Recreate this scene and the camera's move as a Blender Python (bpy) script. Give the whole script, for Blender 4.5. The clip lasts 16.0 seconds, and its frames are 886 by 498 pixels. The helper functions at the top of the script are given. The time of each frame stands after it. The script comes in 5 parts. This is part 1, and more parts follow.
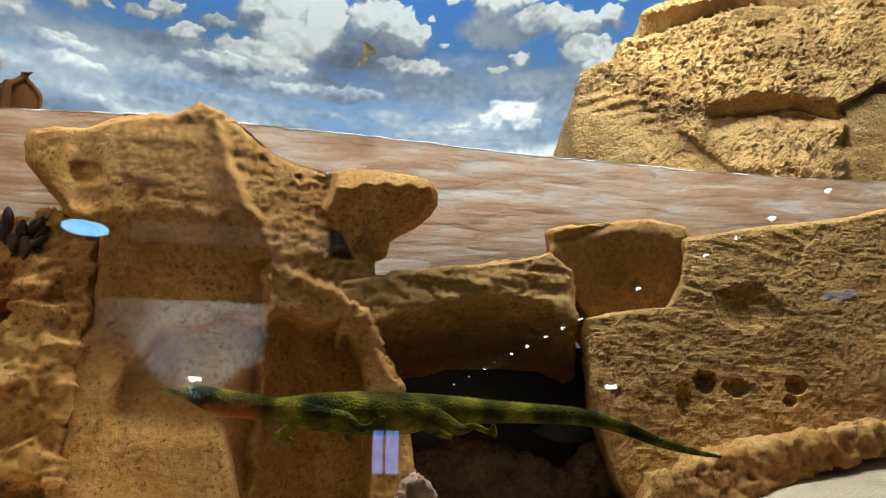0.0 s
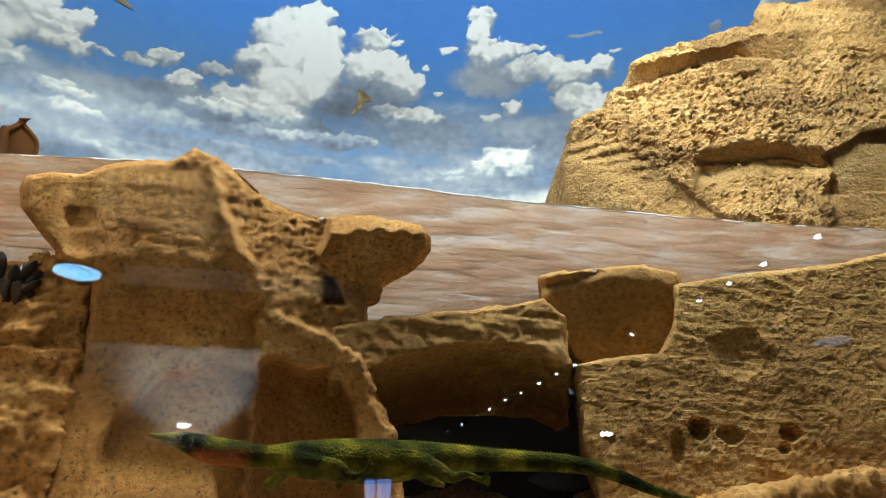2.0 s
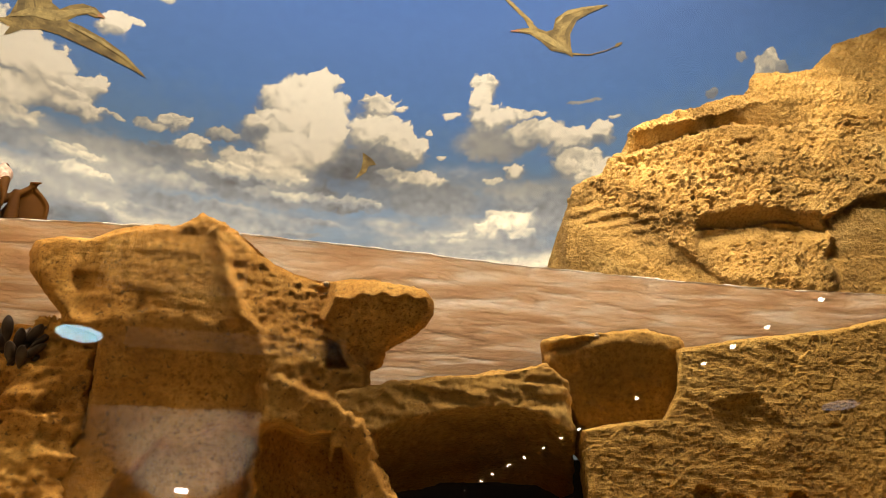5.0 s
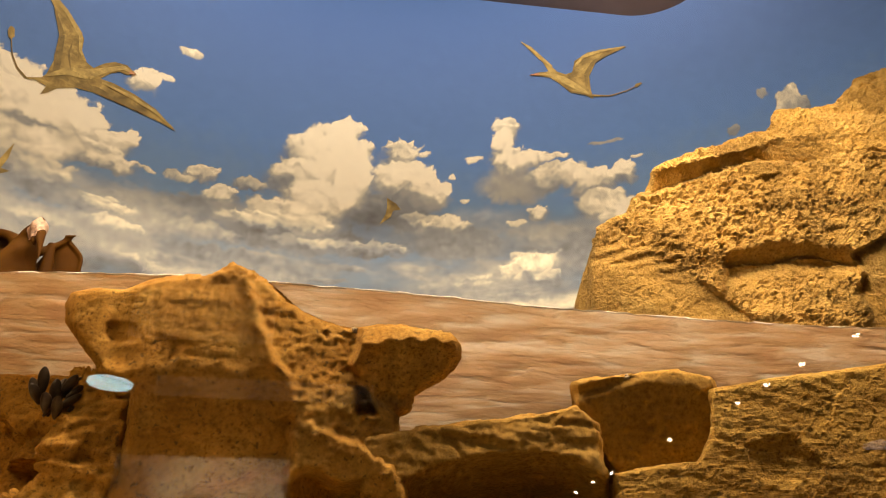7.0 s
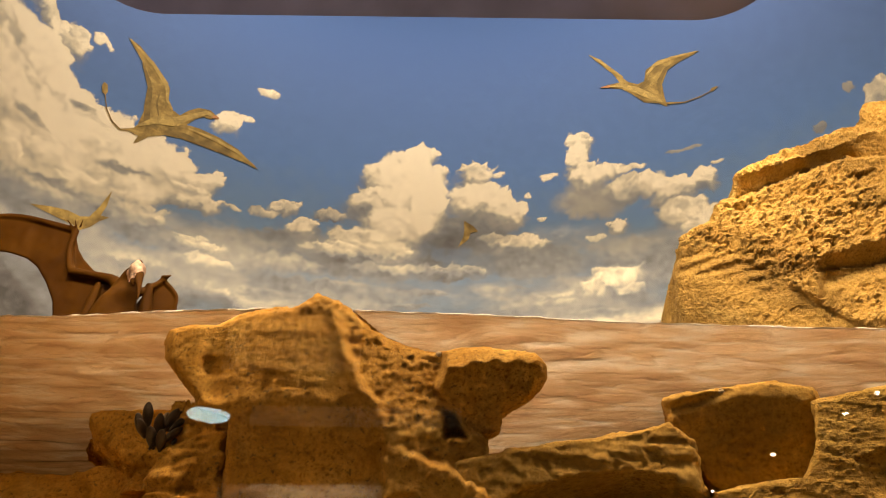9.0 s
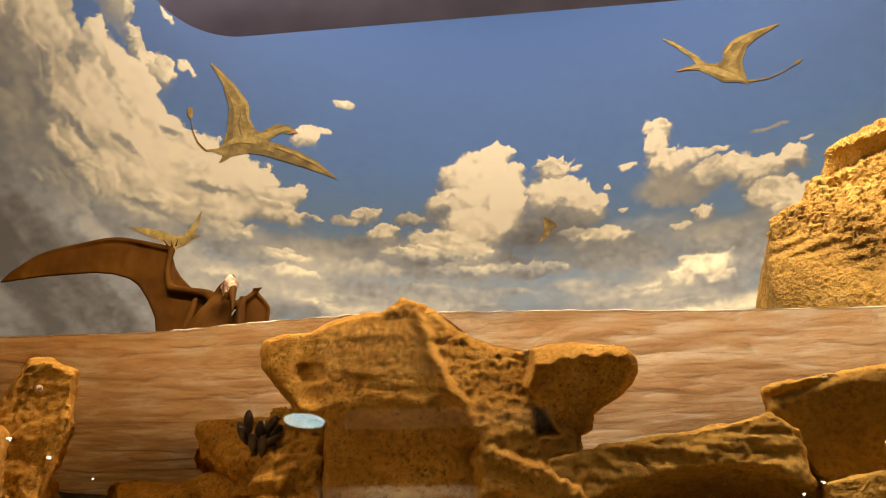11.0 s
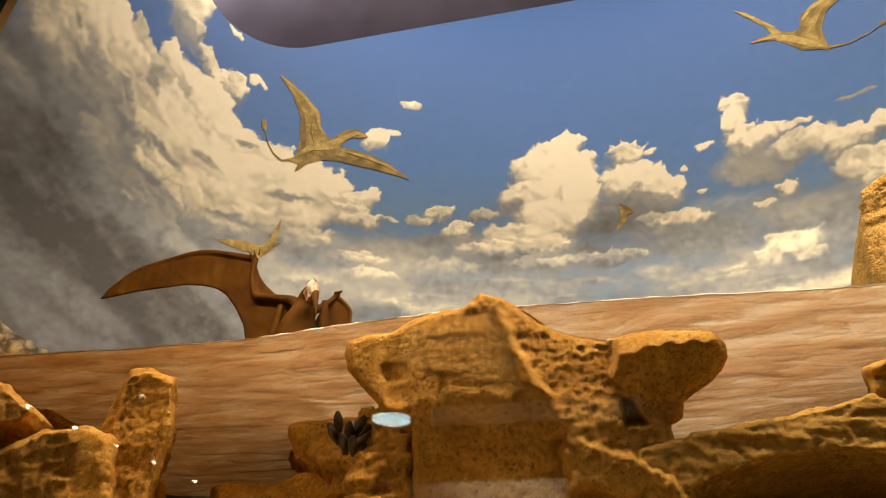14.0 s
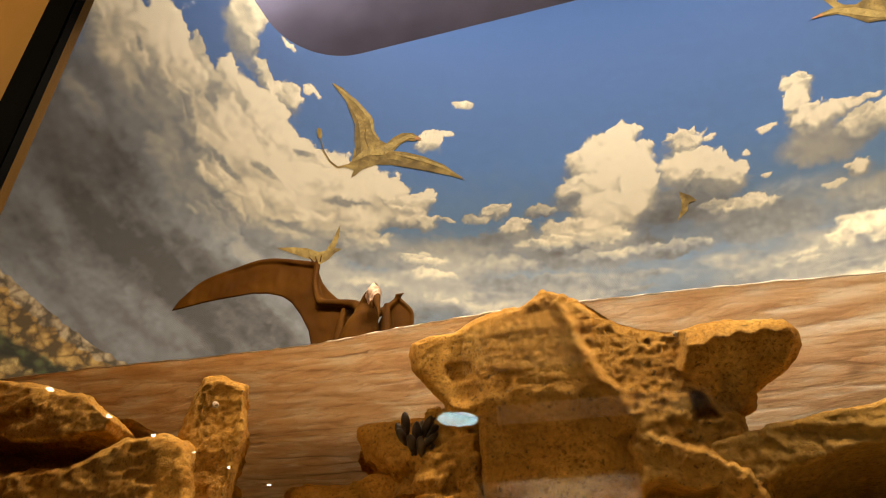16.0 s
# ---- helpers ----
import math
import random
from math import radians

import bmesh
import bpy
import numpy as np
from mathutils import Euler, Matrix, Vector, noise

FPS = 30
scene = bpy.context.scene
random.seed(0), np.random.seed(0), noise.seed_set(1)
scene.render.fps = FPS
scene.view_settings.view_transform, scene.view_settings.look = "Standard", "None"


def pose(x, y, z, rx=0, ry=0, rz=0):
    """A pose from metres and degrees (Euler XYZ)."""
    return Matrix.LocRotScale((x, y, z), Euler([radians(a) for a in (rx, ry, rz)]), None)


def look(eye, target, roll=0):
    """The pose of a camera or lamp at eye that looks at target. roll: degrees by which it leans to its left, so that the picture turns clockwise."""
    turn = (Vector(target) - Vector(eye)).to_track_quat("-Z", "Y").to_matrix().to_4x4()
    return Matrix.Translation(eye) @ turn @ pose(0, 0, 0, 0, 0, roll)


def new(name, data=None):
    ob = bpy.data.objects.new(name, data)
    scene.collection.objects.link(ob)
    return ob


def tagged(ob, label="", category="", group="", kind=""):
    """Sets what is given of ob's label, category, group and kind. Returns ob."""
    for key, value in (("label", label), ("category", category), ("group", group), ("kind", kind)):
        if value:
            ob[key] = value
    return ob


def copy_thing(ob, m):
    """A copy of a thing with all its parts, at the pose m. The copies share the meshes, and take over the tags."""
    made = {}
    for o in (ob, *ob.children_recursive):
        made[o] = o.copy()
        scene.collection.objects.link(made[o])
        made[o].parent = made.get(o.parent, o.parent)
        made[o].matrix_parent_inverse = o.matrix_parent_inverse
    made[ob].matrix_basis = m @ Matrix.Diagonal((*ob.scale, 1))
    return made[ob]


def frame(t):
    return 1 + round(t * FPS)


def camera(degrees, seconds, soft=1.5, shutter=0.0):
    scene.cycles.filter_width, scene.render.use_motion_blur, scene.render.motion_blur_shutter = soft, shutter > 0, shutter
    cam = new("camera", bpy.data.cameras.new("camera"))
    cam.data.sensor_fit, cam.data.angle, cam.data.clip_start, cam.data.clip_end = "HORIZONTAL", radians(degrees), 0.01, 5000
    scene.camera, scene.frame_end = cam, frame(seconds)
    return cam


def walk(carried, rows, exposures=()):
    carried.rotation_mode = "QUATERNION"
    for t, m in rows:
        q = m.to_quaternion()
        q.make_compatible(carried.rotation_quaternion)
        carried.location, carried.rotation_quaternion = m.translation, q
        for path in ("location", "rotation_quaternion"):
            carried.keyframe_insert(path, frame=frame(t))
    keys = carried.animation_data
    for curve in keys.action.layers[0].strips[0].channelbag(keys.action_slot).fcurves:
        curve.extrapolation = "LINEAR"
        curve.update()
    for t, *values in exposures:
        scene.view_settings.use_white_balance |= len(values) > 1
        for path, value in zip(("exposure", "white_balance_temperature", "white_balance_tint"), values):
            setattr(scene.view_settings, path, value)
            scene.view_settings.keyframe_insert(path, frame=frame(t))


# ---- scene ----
# ---- camera ----
cam = camera(62.4, 16.0, soft=0.9)
ROWS = [  # seconds, x, y, z, turn to the left, tilt up, lean
    (0, 0.0000, 0.0000, 1.2000, -9.28, 20.32, 0.00),
    (0.5, -0.0009, -0.0020, 1.2006, -10.24, 21.19, -0.27),
    (1, 0.0007, -0.0042, 1.2003, -10.60, 22.52, -0.43),
    (1.5, -0.0006, -0.0054, 1.2000, -10.09, 23.30, -0.16),
    (2, -0.0001, -0.0057, 1.1987, -9.84, 23.85, -0.10),
    (2.5, -0.0003, -0.0081, 1.1991, -9.69, 24.34, -0.00),
    (3, -0.0023, -0.0105, 1.2005, -9.70, 24.92, 0.14),
    (3.5, -0.0019, -0.0131, 1.1994, -9.62, 26.06, 0.15),
    (4, -0.0025, -0.0159, 1.1995, -9.61, 27.05, 0.21),
    (6.5, -0.0048, -0.0268, 1.1971, -9.41, 30.99, 0.13),
    (7, -0.0070, -0.0294, 1.1965, -7.37, 31.92, -0.02),
    (7.5, -0.0078, -0.0317, 1.1968, -4.85, 32.59, 0.46),
    (8, -0.0054, -0.0323, 1.1965, -3.30, 33.04, 0.83),
    (8.5, -0.0060, -0.0357, 1.1958, -2.23, 33.36, 0.71),
    (9, -0.0062, -0.0359, 1.1953, 0.01, 33.53, 0.70),
    (9.5, -0.0072, -0.0367, 1.1946, 2.66, 33.58, 0.95),
    (12, -0.0051, -0.0421, 1.1924, 9.70, 33.15, 1.62),
    (12.5, -0.0055, -0.0420, 1.1930, 10.90, 33.03, 1.71),
    (13, -0.0065, -0.0447, 1.1921, 12.08, 32.95, 1.67),
    (13.5, -0.0053, -0.0449, 1.1921, 13.38, 32.88, 1.71),
    (14, -0.0056, -0.0447, 1.1918, 14.58, 32.84, 1.86),
    (14.5, -0.0056, -0.0446, 1.1916, 15.71, 32.82, 1.92),
    (15, -0.0069, -0.0473, 1.1907, 16.89, 32.78, 1.64),
    (15.5, -0.0070, -0.0464, 1.1916, 18.42, 32.72, 1.65),
    (16, -0.0062, -0.0465, 1.1910, 19.98, 32.63, 2.12),
]
walk(cam, [(t, pose(x, y, z, 90 + tilt, 0, turn) @ pose(0, 0, 0, 0, 0, lean)) for t, x, y, z, turn, tilt, lean in ROWS],
     exposures=[(0, -0.10, 4950, 2), (1.5, -0.18, 4830, -1), (2.4, -0.10, 5300, 2), (3.2, -0.06, 5950, 5), (4.0, -0.10, 6600, 7), (6.5, -0.30, 9300, 16), (9.0, -0.33, 10200, 16), (12.0, -0.25, 9800, 14), (16.0, -0.2, 9000, 12)])

# ---- world and light ----
world = bpy.data.worlds.new("world")
scene.world = world
world.use_nodes = True
world.node_tree.nodes["Background"].inputs["Color"].default_value = (0.02, 0.02, 0.025, 1)
world.node_tree.nodes["Background"].inputs["Strength"].default_value = 0.1

WATER_Z = 1.88
GLASS_Y = 0.80


def spot(name, eye, target, watts, color, size=70, radius=0.04, blend=0.6):
    d = bpy.data.lights.new(name, "SPOT")
    d.energy, d.color, d.spot_size, d.spot_blend, d.shadow_soft_size = watts, color, radians(size), blend, radius
    ob = new(name, d)
    ob.matrix_world = look(eye, target)
    return ob


def area(name, eye, target, watts, color, w, h):
    d = bpy.data.lights.new(name, "AREA")
    d.energy, d.color, d.shape, d.size, d.size_y = watts, color, "RECTANGLE", w, h
    ob = new(name, d)
    ob.matrix_world = look(eye, target)
    return ob


WARM = (1.0, 0.78, 0.45)
# the lamps hidden behind the window's head and over the painted sky
area("head_lamps", (0.1, 0.95, 2.96), (0.2, 2.3, 1.9), 92, (1.0, 0.92, 0.80), 2.8, 0.12)
area("sky_wash", (0.0, 1.7, 5.2), (0.0, 3.0, 3.0), 78, (1.0, 0.96, 0.90), 3.6, 0.2)
spot("rock_spot", (1.25, 0.93, 3.5), (1.05, 1.75, 1.98), 11.5, WARM, 82, 0.04, 1.0)
spot("tip_spot", (0.45, 0.9, 2.95), (-0.2, 1.25, 1.8), 10, WARM, 46, 0.04, 1.0)
spot("left_spot", (-0.7, 0.9, 2.95), (-0.75, 1.25, 1.65), 26, WARM, 60, 0.05, 1.0)
spot("right_spot", (0.7, 0.9, 2.95), (0.85, 1.25, 1.7), 2.6, WARM, 50, 0.04, 1.0)
# unseen spots without fixtures, added to brighten the rocks through the glass
spot("rock_fill_west", (-1.0, -0.5, 2.98), (-0.62, 1.25, 1.50), 30, WARM, 30, 0.0, 1.0)
spot("rock_fill_middle", (0.5, -0.5, 2.98), (-0.2, 1.2, 1.6), 3, WARM, 36, 0.0, 1.0)
spot("rock_fill_east", (0.3, -0.5, 2.98), (1.0, 1.25, 1.6), 4.5, WARM, 38, 0.0, 1.0)
# unseen lamp, added to brighten the pale panel behind the visitor
spot("reflector_fill", (-0.6, -0.9, 1.9), (-0.5, -1.6, 2.7), 12, (1.0, 0.95, 0.85), 100, 0.0)
# the light of the small lamp under the pale board
spot("board_lamp", (-0.825, -3.315, 2.10), (-0.825, -3.41, 2.15), 250, (1.0, 0.95, 0.88), 150, 0.0)
# unseen lamp, added to brighten the tan wall beside the window
spot("wall_fill", (-2.3, -0.6, 2.9), (-2.1, 0.79, 2.2), 60, (1.0, 0.8, 0.5), 90, 0.0)

# ---- materials ----


def material(name):
    m = bpy.data.materials.new(name)
    m.use_nodes = True
    return m, m.node_tree.nodes, m.node_tree.links, m.node_tree.nodes["Principled BSDF"]


def add(nodes, kind, **inputs):
    n = nodes.new(kind)
    for key, value in inputs.items():
        n.inputs[key.replace("_", " ")].default_value = value
    return n


def ramp(nodes, stops):
    n = nodes.new("ShaderNodeValToRGB")
    e = n.color_ramp.elements
    while len(e) < len(stops):
        e.new(0.5)
    for el, (p, c) in zip(e, stops):
        el.position, el.color = p, (*c, 1)
    return n


def mixed(nodes, links, mode, fac, a, b):
    n = nodes.new("ShaderNodeMix")
    n.data_type, n.blend_type = "RGBA", mode
    for sock, v in ((n.inputs[0], fac), (n.inputs[6], a), (n.inputs[7], b)):
        if isinstance(v, bpy.types.NodeSocket):
            links.new(v, sock)
        elif isinstance(v, tuple):
            sock.default_value = (*v, 1)
        else:
            sock.default_value = v
    return n.outputs[2]


def stone(name, dark, mid, pale, strata=1.0, grain=90.0, pit_shade=(0.10, 0.07, 0.03), relief=0.6, pit=1.0, flatness=2.2):
    """Sandstone: soft patches, bedding, sand grain, small dark pits and fine relief."""
    m, n, l, b = material(name)
    co = n.new("ShaderNodeTexCoord")
    flat = n.new("ShaderNodeMapping")
    flat.inputs["Scale"].default_value = (1.0, 1.0, flatness)
    flat.inputs["Rotation"].default_value = (0.0, 0.12, 0.0)
    l.new(co.outputs["Object"], flat.inputs["Vector"])
    big = add(n, "ShaderNodeTexNoise", Scale=4.0, Detail=6.0, Roughness=0.6)
    bed = add(n, "ShaderNodeTexNoise", Scale=9.0, Detail=8.0, Roughness=0.65)
    fine = add(n, "ShaderNodeTexNoise", Scale=grain, Detail=5.0, Roughness=0.7)
    cell = add(n, "ShaderNodeTexVoronoi", Scale=42.0, Randomness=1.0)
    speck = add(n, "ShaderNodeTexNoise", Scale=115.0, Detail=2.5, Roughness=0.55)
    l.new(co.outputs["Object"], big.inputs["Vector"])
    l.new(flat.outputs[0], bed.inputs["Vector"])
    for t in (fine, cell, speck):
        l.new(co.outputs["Object"], t.inputs["Vector"])
    base = ramp(n, [(0.30, tuple(c * 0.8 for c in dark)), (0.41, tuple((a + c) / 2 for a, c in zip(dark, mid))), (0.54, mid), (0.66, pale)])
    l.new(big.outputs["Fac"], base.inputs[0])
    beds = ramp(n, [(0.30, tuple(c * 0.85 for c in dark)), (0.5, mid), (0.68, pale)])
    l.new(bed.outputs["Fac"], beds.inputs[0])
    col = mixed(n, l, "MIX", 0.45 * strata, base.outputs[0], beds.outputs[0])
    sand = ramp(n, [(0.28, (0.60, 0.55, 0.47)), (0.5, (0.96, 0.96, 0.95)), (0.72, (1.20, 1.18, 1.12))])
    l.new(fine.outputs["Fac"], sand.inputs[0])
    col = mixed(n, l, "MULTIPLY", 1.0, col, sand.outputs[0])
    holes = ramp(n, [(0.635, (0, 0, 0)), (0.67, (1, 1, 1))])
    l.new(speck.outputs["Fac"], holes.inputs[0])
    pitted = n.new("ShaderNodeMath")
    pitted.operation = "MULTIPLY"
    pitted.inputs[1].default_value = 0.75 * pit
    l.new(holes.outputs[0], pitted.inputs[0])
    tiny = add(n, "ShaderNodeTexNoise", Scale=grain * 1.7, Detail=2.0, Roughness=0.5)
    l.new(co.outputs["Object"], tiny.inputs["Vector"])
    dots = ramp(n, [(0.36, (0.60, 0.54, 0.45)), (0.42, (1, 1, 1)), (0.60, (1, 1, 1)), (0.68, (1.22, 1.2, 1.15))])
    l.new(tiny.outputs["Fac"], dots.inputs[0])
    where = ramp(n, [(0.42, (0.15, 0.15, 0.15)), (0.58, (0.9, 0.9, 0.9))])
    zone = add(n, "ShaderNodeTexNoise", Scale=7.0, Detail=2.0)
    l.new(co.outputs["Object"], zone.inputs["Vector"])
    l.new(zone.outputs["Fac"], where.inputs[0])
    col = mixed(n, l, "MULTIPLY", where.outputs[0], col, dots.outputs[0])
    # the shade inside the pits is put into the colour as well
    col = mixed(n, l, "MIX", pitted.outputs[0], col, pit_shade)
    l.new(col, b.inputs["Base Color"])
    b.inputs["Roughness"].default_value = 0.92
    b.inputs["Specular IOR Level"].default_value = 0.2
    hsum = n.new("ShaderNodeMath")
    hsum.operation = "MULTIPLY_ADD"
    hsum.inputs[1].default_value = 0.7
    grit = add(n, "ShaderNodeTexNoise", Scale=grain * 3.0, Detail=4.0, Roughness=0.75)
    l.new(co.outputs["Object"], grit.inputs["Vector"])
    gsum = n.new("ShaderNodeMath")
    gsum.operation = "MULTIPLY_ADD"
    gsum.inputs[1].default_value = 0.15
    l.new(grit.outputs["Fac"], gsum.inputs[0])
    l.new(bed.outputs["Fac"], gsum.inputs[2])
    l.new(fine.outputs["Fac"], hsum.inputs[0])
    l.new(gsum.outputs[0], hsum.inputs[2])
    sub = n.new("ShaderNodeMath")
    sub.operation = "SUBTRACT"
    l.new(hsum.outputs[0], sub.inputs[0])
    l.new(pitted.outputs[0], sub.inputs[1])
    bump = add(n, "ShaderNodeBump", Strength=relief, Distance=0.032)
    l.new(sub.outputs[0], bump.inputs["Height"])
    patch = add(n, "ShaderNodeTexNoise", Scale=6.0, Detail=3.0)
    l.new(co.outputs["Object"], patch.inputs["Vector"])
    worn = n.new("ShaderNodeMapRange")
    worn.inputs[1].default_value, worn.inputs[2].default_value, worn.inputs[3].default_value, worn.inputs[4].default_value = 0.36, 0.60, 0.45 * relief, relief
    l.new(patch.outputs["Fac"], worn.inputs[0])
    l.new(worn.outputs[0], bump.inputs["Strength"])
    l.new(bump.outputs[0], b.inputs["Normal"])
    return m


def plain(name, color, rough=0.6, metal=0.0, vary=0.12, scale=8.0, bump=0.0, shine=0.5):
    m, n, l, b = material(name)
    co = n.new("ShaderNodeTexCoord")
    t = add(n, "ShaderNodeTexNoise", Scale=scale, Detail=6.0, Roughness=0.65)
    l.new(co.outputs["Object"], t.inputs["Vector"])
    r = ramp(n, [(0.3, tuple(c * (1 - vary) for c in color)), (0.7, tuple(c * (1 + vary) for c in color))])
    l.new(t.outputs["Fac"], r.inputs[0])
    l.new(r.outputs[0], b.inputs["Base Color"])
    b.inputs["Roughness"].default_value, b.inputs["Metallic"].default_value = rough, metal
    b.inputs["Specular IOR Level"].default_value = shine
    if bump:
        bp = add(n, "ShaderNodeBump", Strength=bump, Distance=0.004)
        l.new(t.outputs["Fac"], bp.inputs["Height"])
        l.new(bp.outputs[0], b.inputs["Normal"])
    return m


def glow(name, color, strength):
    m, n, l, b = material(name)
    b.inputs["Base Color"].default_value = (*color, 1)
    b.inputs["Emission Color"].default_value = (*color, 1)
    b.inputs["Emission Strength"].default_value = strength
    return m


SANDSTONE = stone("sandstone", (0.28, 0.130, 0.027), (0.50, 0.255, 0.060), (0.68, 0.425, 0.135), strata=0.9, relief=0.42, pit=0.9)
BANDED = stone("banded_sandstone", (0.28, 0.145, 0.032), (0.48, 0.28, 0.072), (0.62, 0.415, 0.135), strata=1.1, relief=0.6, pit=0.8, flatness=6.0)
CLIFF = stone("cliff_sandstone", (0.31, 0.18, 0.055), (0.48, 0.292, 0.090), (0.63, 0.43, 0.165), strata=0.9, pit=0.3, relief=1.0)
SMOOTH = stone("smooth_sandstone", (0.36, 0.19, 0.048), (0.48, 0.275, 0.075), (0.58, 0.37, 0.125), strata=0.6, pit=0.4, relief=0.38)
# sandstone with the cave's shade put into darker colours
DEEP = stone("shaded_stone", (0.16, 0.11, 0.05), (0.26, 0.18, 0.08), (0.36, 0.26, 0.13))
SAND = stone("sand", (0.50, 0.38, 0.24), (0.58, 0.45, 0.29), (0.64, 0.51, 0.34), strata=0.3, grain=260, pit=0.1, relief=0.25)
PEACH = stone("peach_lump", (0.46, 0.27, 0.15), (0.60, 0.38, 0.23), (0.70, 0.50, 0.33), strata=0.3, pit=0.5)
BLACK = plain("black_metal", (0.003, 0.003, 0.003), 0.9, shine=0.05)
TAN_WALL = plain("tan_wall", (0.50, 0.26, 0.07), 0.8, vary=0.05, bump=0.1)
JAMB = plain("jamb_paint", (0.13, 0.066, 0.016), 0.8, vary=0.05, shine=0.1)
DARK_ROOM = plain("dark_room", (0.05, 0.04, 0.035), 0.8)
CAVE = plain("cave_shade", (0.012, 0.014, 0.016), 0.9)
CARPET = plain("carpet", (0.05, 0.045, 0.05), 0.95, scale=60)

# ---- shape helpers ----


def vnoise(p, seed=0):
    """Smooth value noise in -1..1 for an array of points."""
    p = np.asarray(p, float)
    i = np.floor(p).astype(np.int64)
    f = p - i
    f = f * f * f * (f * (f * 6 - 15) + 10)

    def rnd(ix, iy, iz):
        h = (ix * 374761393 + iy * 668265263 + iz * 1274126177 + seed * 974634541) & 0x7FFFFFFF
        h = ((h ^ (h >> 13)) * 1103515245) & 0x7FFFFFFF
        h = ((h ^ (h >> 16)) * 12345678901) & 0x7FFFFFFF
        return (h & 0xFFFF) / 32767.5 - 1.0
    x, y, z = i[:, 0], i[:, 1], i[:, 2]
    out = 0
    for dx in (0, 1):
        for dy in (0, 1):
            for dz in (0, 1):
                w = (f[:, 0] if dx else 1 - f[:, 0]) * (f[:, 1] if dy else 1 - f[:, 1]) * (f[:, 2] if dz else 1 - f[:, 2])
                out = out + w * rnd(x + dx, y + dy, z + dz)
    return out


def fbm(p, octaves=4, seed=0, gain=0.5):
    total, amp, norm = 0, 1.0, 0.0
    for k in range(octaves):
        total = total + amp * vnoise(p * 2.0 ** k + 17.3 * k, seed + k)
        norm += amp
        amp *= gain
    return total / norm


def chips(p, seed):
    """Broken stone: flat chips, each set a little in or out and tilted its own way, in -1..1."""
    cell = np.floor(p).astype(np.int64)
    best, out = np.full(len(p), 9.0), np.zeros(len(p))
    for dx in (-1, 0, 1):
        for dy in (-1, 0, 1):
            for dz in (-1, 0, 1):
                c = cell + (dx, dy, dz)
                h = (c[:, 0] * 374761393 + c[:, 1] * 668265263 + c[:, 2] * 1274126177 + seed * 974634541) & 0x7FFFFFFF
                h = ((h ^ (h >> 13)) * 1103515245) & 0x7FFFFFFF
                h2 = ((h ^ (h >> 11)) * 1274126177) & 0x7FFFFFFF
                r = np.stack([h & 255, (h >> 8) & 255, (h >> 16) & 255, h2 & 255, (h2 >> 8) & 255, (h2 >> 16) & 255], 1) / 255.0
                off = p - (c + r[:, :3])
                d = (off ** 2).sum(1)
                tilt = (off * (r[:, 3:] * 2 - 1)).sum(1)
                take = d < best
                best = np.where(take, d, best)
                out = np.where(take, (r[:, 0] * 2 - 1) * 0.6 + tilt * 1.1, out)
    return out


def prism(bm, outline, y0, wide, y1, inset=0.25, spread=0.9, back=0.9):
    """A lump: the outline (x, z) at the depth wide, drawn in towards the front y0, flaring sideways by spread towards the back y1."""
    cx, cz = (sum(p[k] for p in outline) / len(outline) for k in (0, 1))
    rings = []
    for y, s in ((y0, 1 - inset), (y0 + (wide - y0) * 0.4, 1 - inset * 0.4), (wide, 1.0), (y1 - (y1 - wide) * 0.2, 0.4 + 0.6 * back if back < 0.9 else 0.99), (y1, back)):
        k = y / wide
        kx = k if k < 1 else 1 + (k - 1) * spread
        kz = min(k, 1.0)
        rings.append([bm.verts.new(((cx + (x - cx) * s) * kx, y, 1.2 + (cz + (z - cz) * s - 1.2) * kz)) for x, z in outline])
    n = len(outline)
    for a, b in zip(rings, rings[1:]):
        for i in range(n):
            bm.faces.new((a[i], a[(i + 1) % n], b[(i + 1) % n], b[i]))
    bm.faces.new(rings[0][::-1])
    bm.faces.new(rings[-1])


def ball(bm, at, r, turn=(0, 0, 0), seg=16):
    made = bmesh.ops.create_uvsphere(bm, u_segments=seg, v_segments=max(6, seg // 2), radius=1.0)
    m = Matrix.LocRotScale(at, Euler([radians(a) for a in turn]), r)
    bmesh.ops.transform(bm, matrix=m, verts=made["verts"])


def remeshed(bm, voxel, smooth=6):
    """The lumps of bm melted into one skin."""
    bm.normal_update()
    bmesh.ops.triangulate(bm, faces=[f for f in bm.faces if len(f.verts) > 4])
    bmesh.ops.recalc_face_normals(bm, faces=bm.faces)
    me = bpy.data.meshes.new("raw")
    bm.to_mesh(me)
    bm.free()
    ob = bpy.data.objects.new("raw", me)
    scene.collection.objects.link(ob)
    mod = ob.modifiers.new("skin", "REMESH")
    mod.mode, mod.voxel_size = "VOXEL", voxel
    if smooth:
        s = ob.modifiers.new("soft", "SMOOTH")
        s.iterations, s.factor = smooth, 0.5
    dg = bpy.context.evaluated_depsgraph_get()
    out = bpy.data.meshes.new_from_object(ob.evaluated_get(dg))
    bpy.data.objects.remove(ob)
    bpy.data.meshes.remove(me)
    return out


def coords(me):
    co = np.empty(len(me.vertices) * 3)
    me.vertices.foreach_get("co", co)
    no = np.empty(len(me.vertices) * 3)
    me.vertex_normals.foreach_get("vector", no)
    return co.reshape(-1, 3), no.reshape(-1, 3)


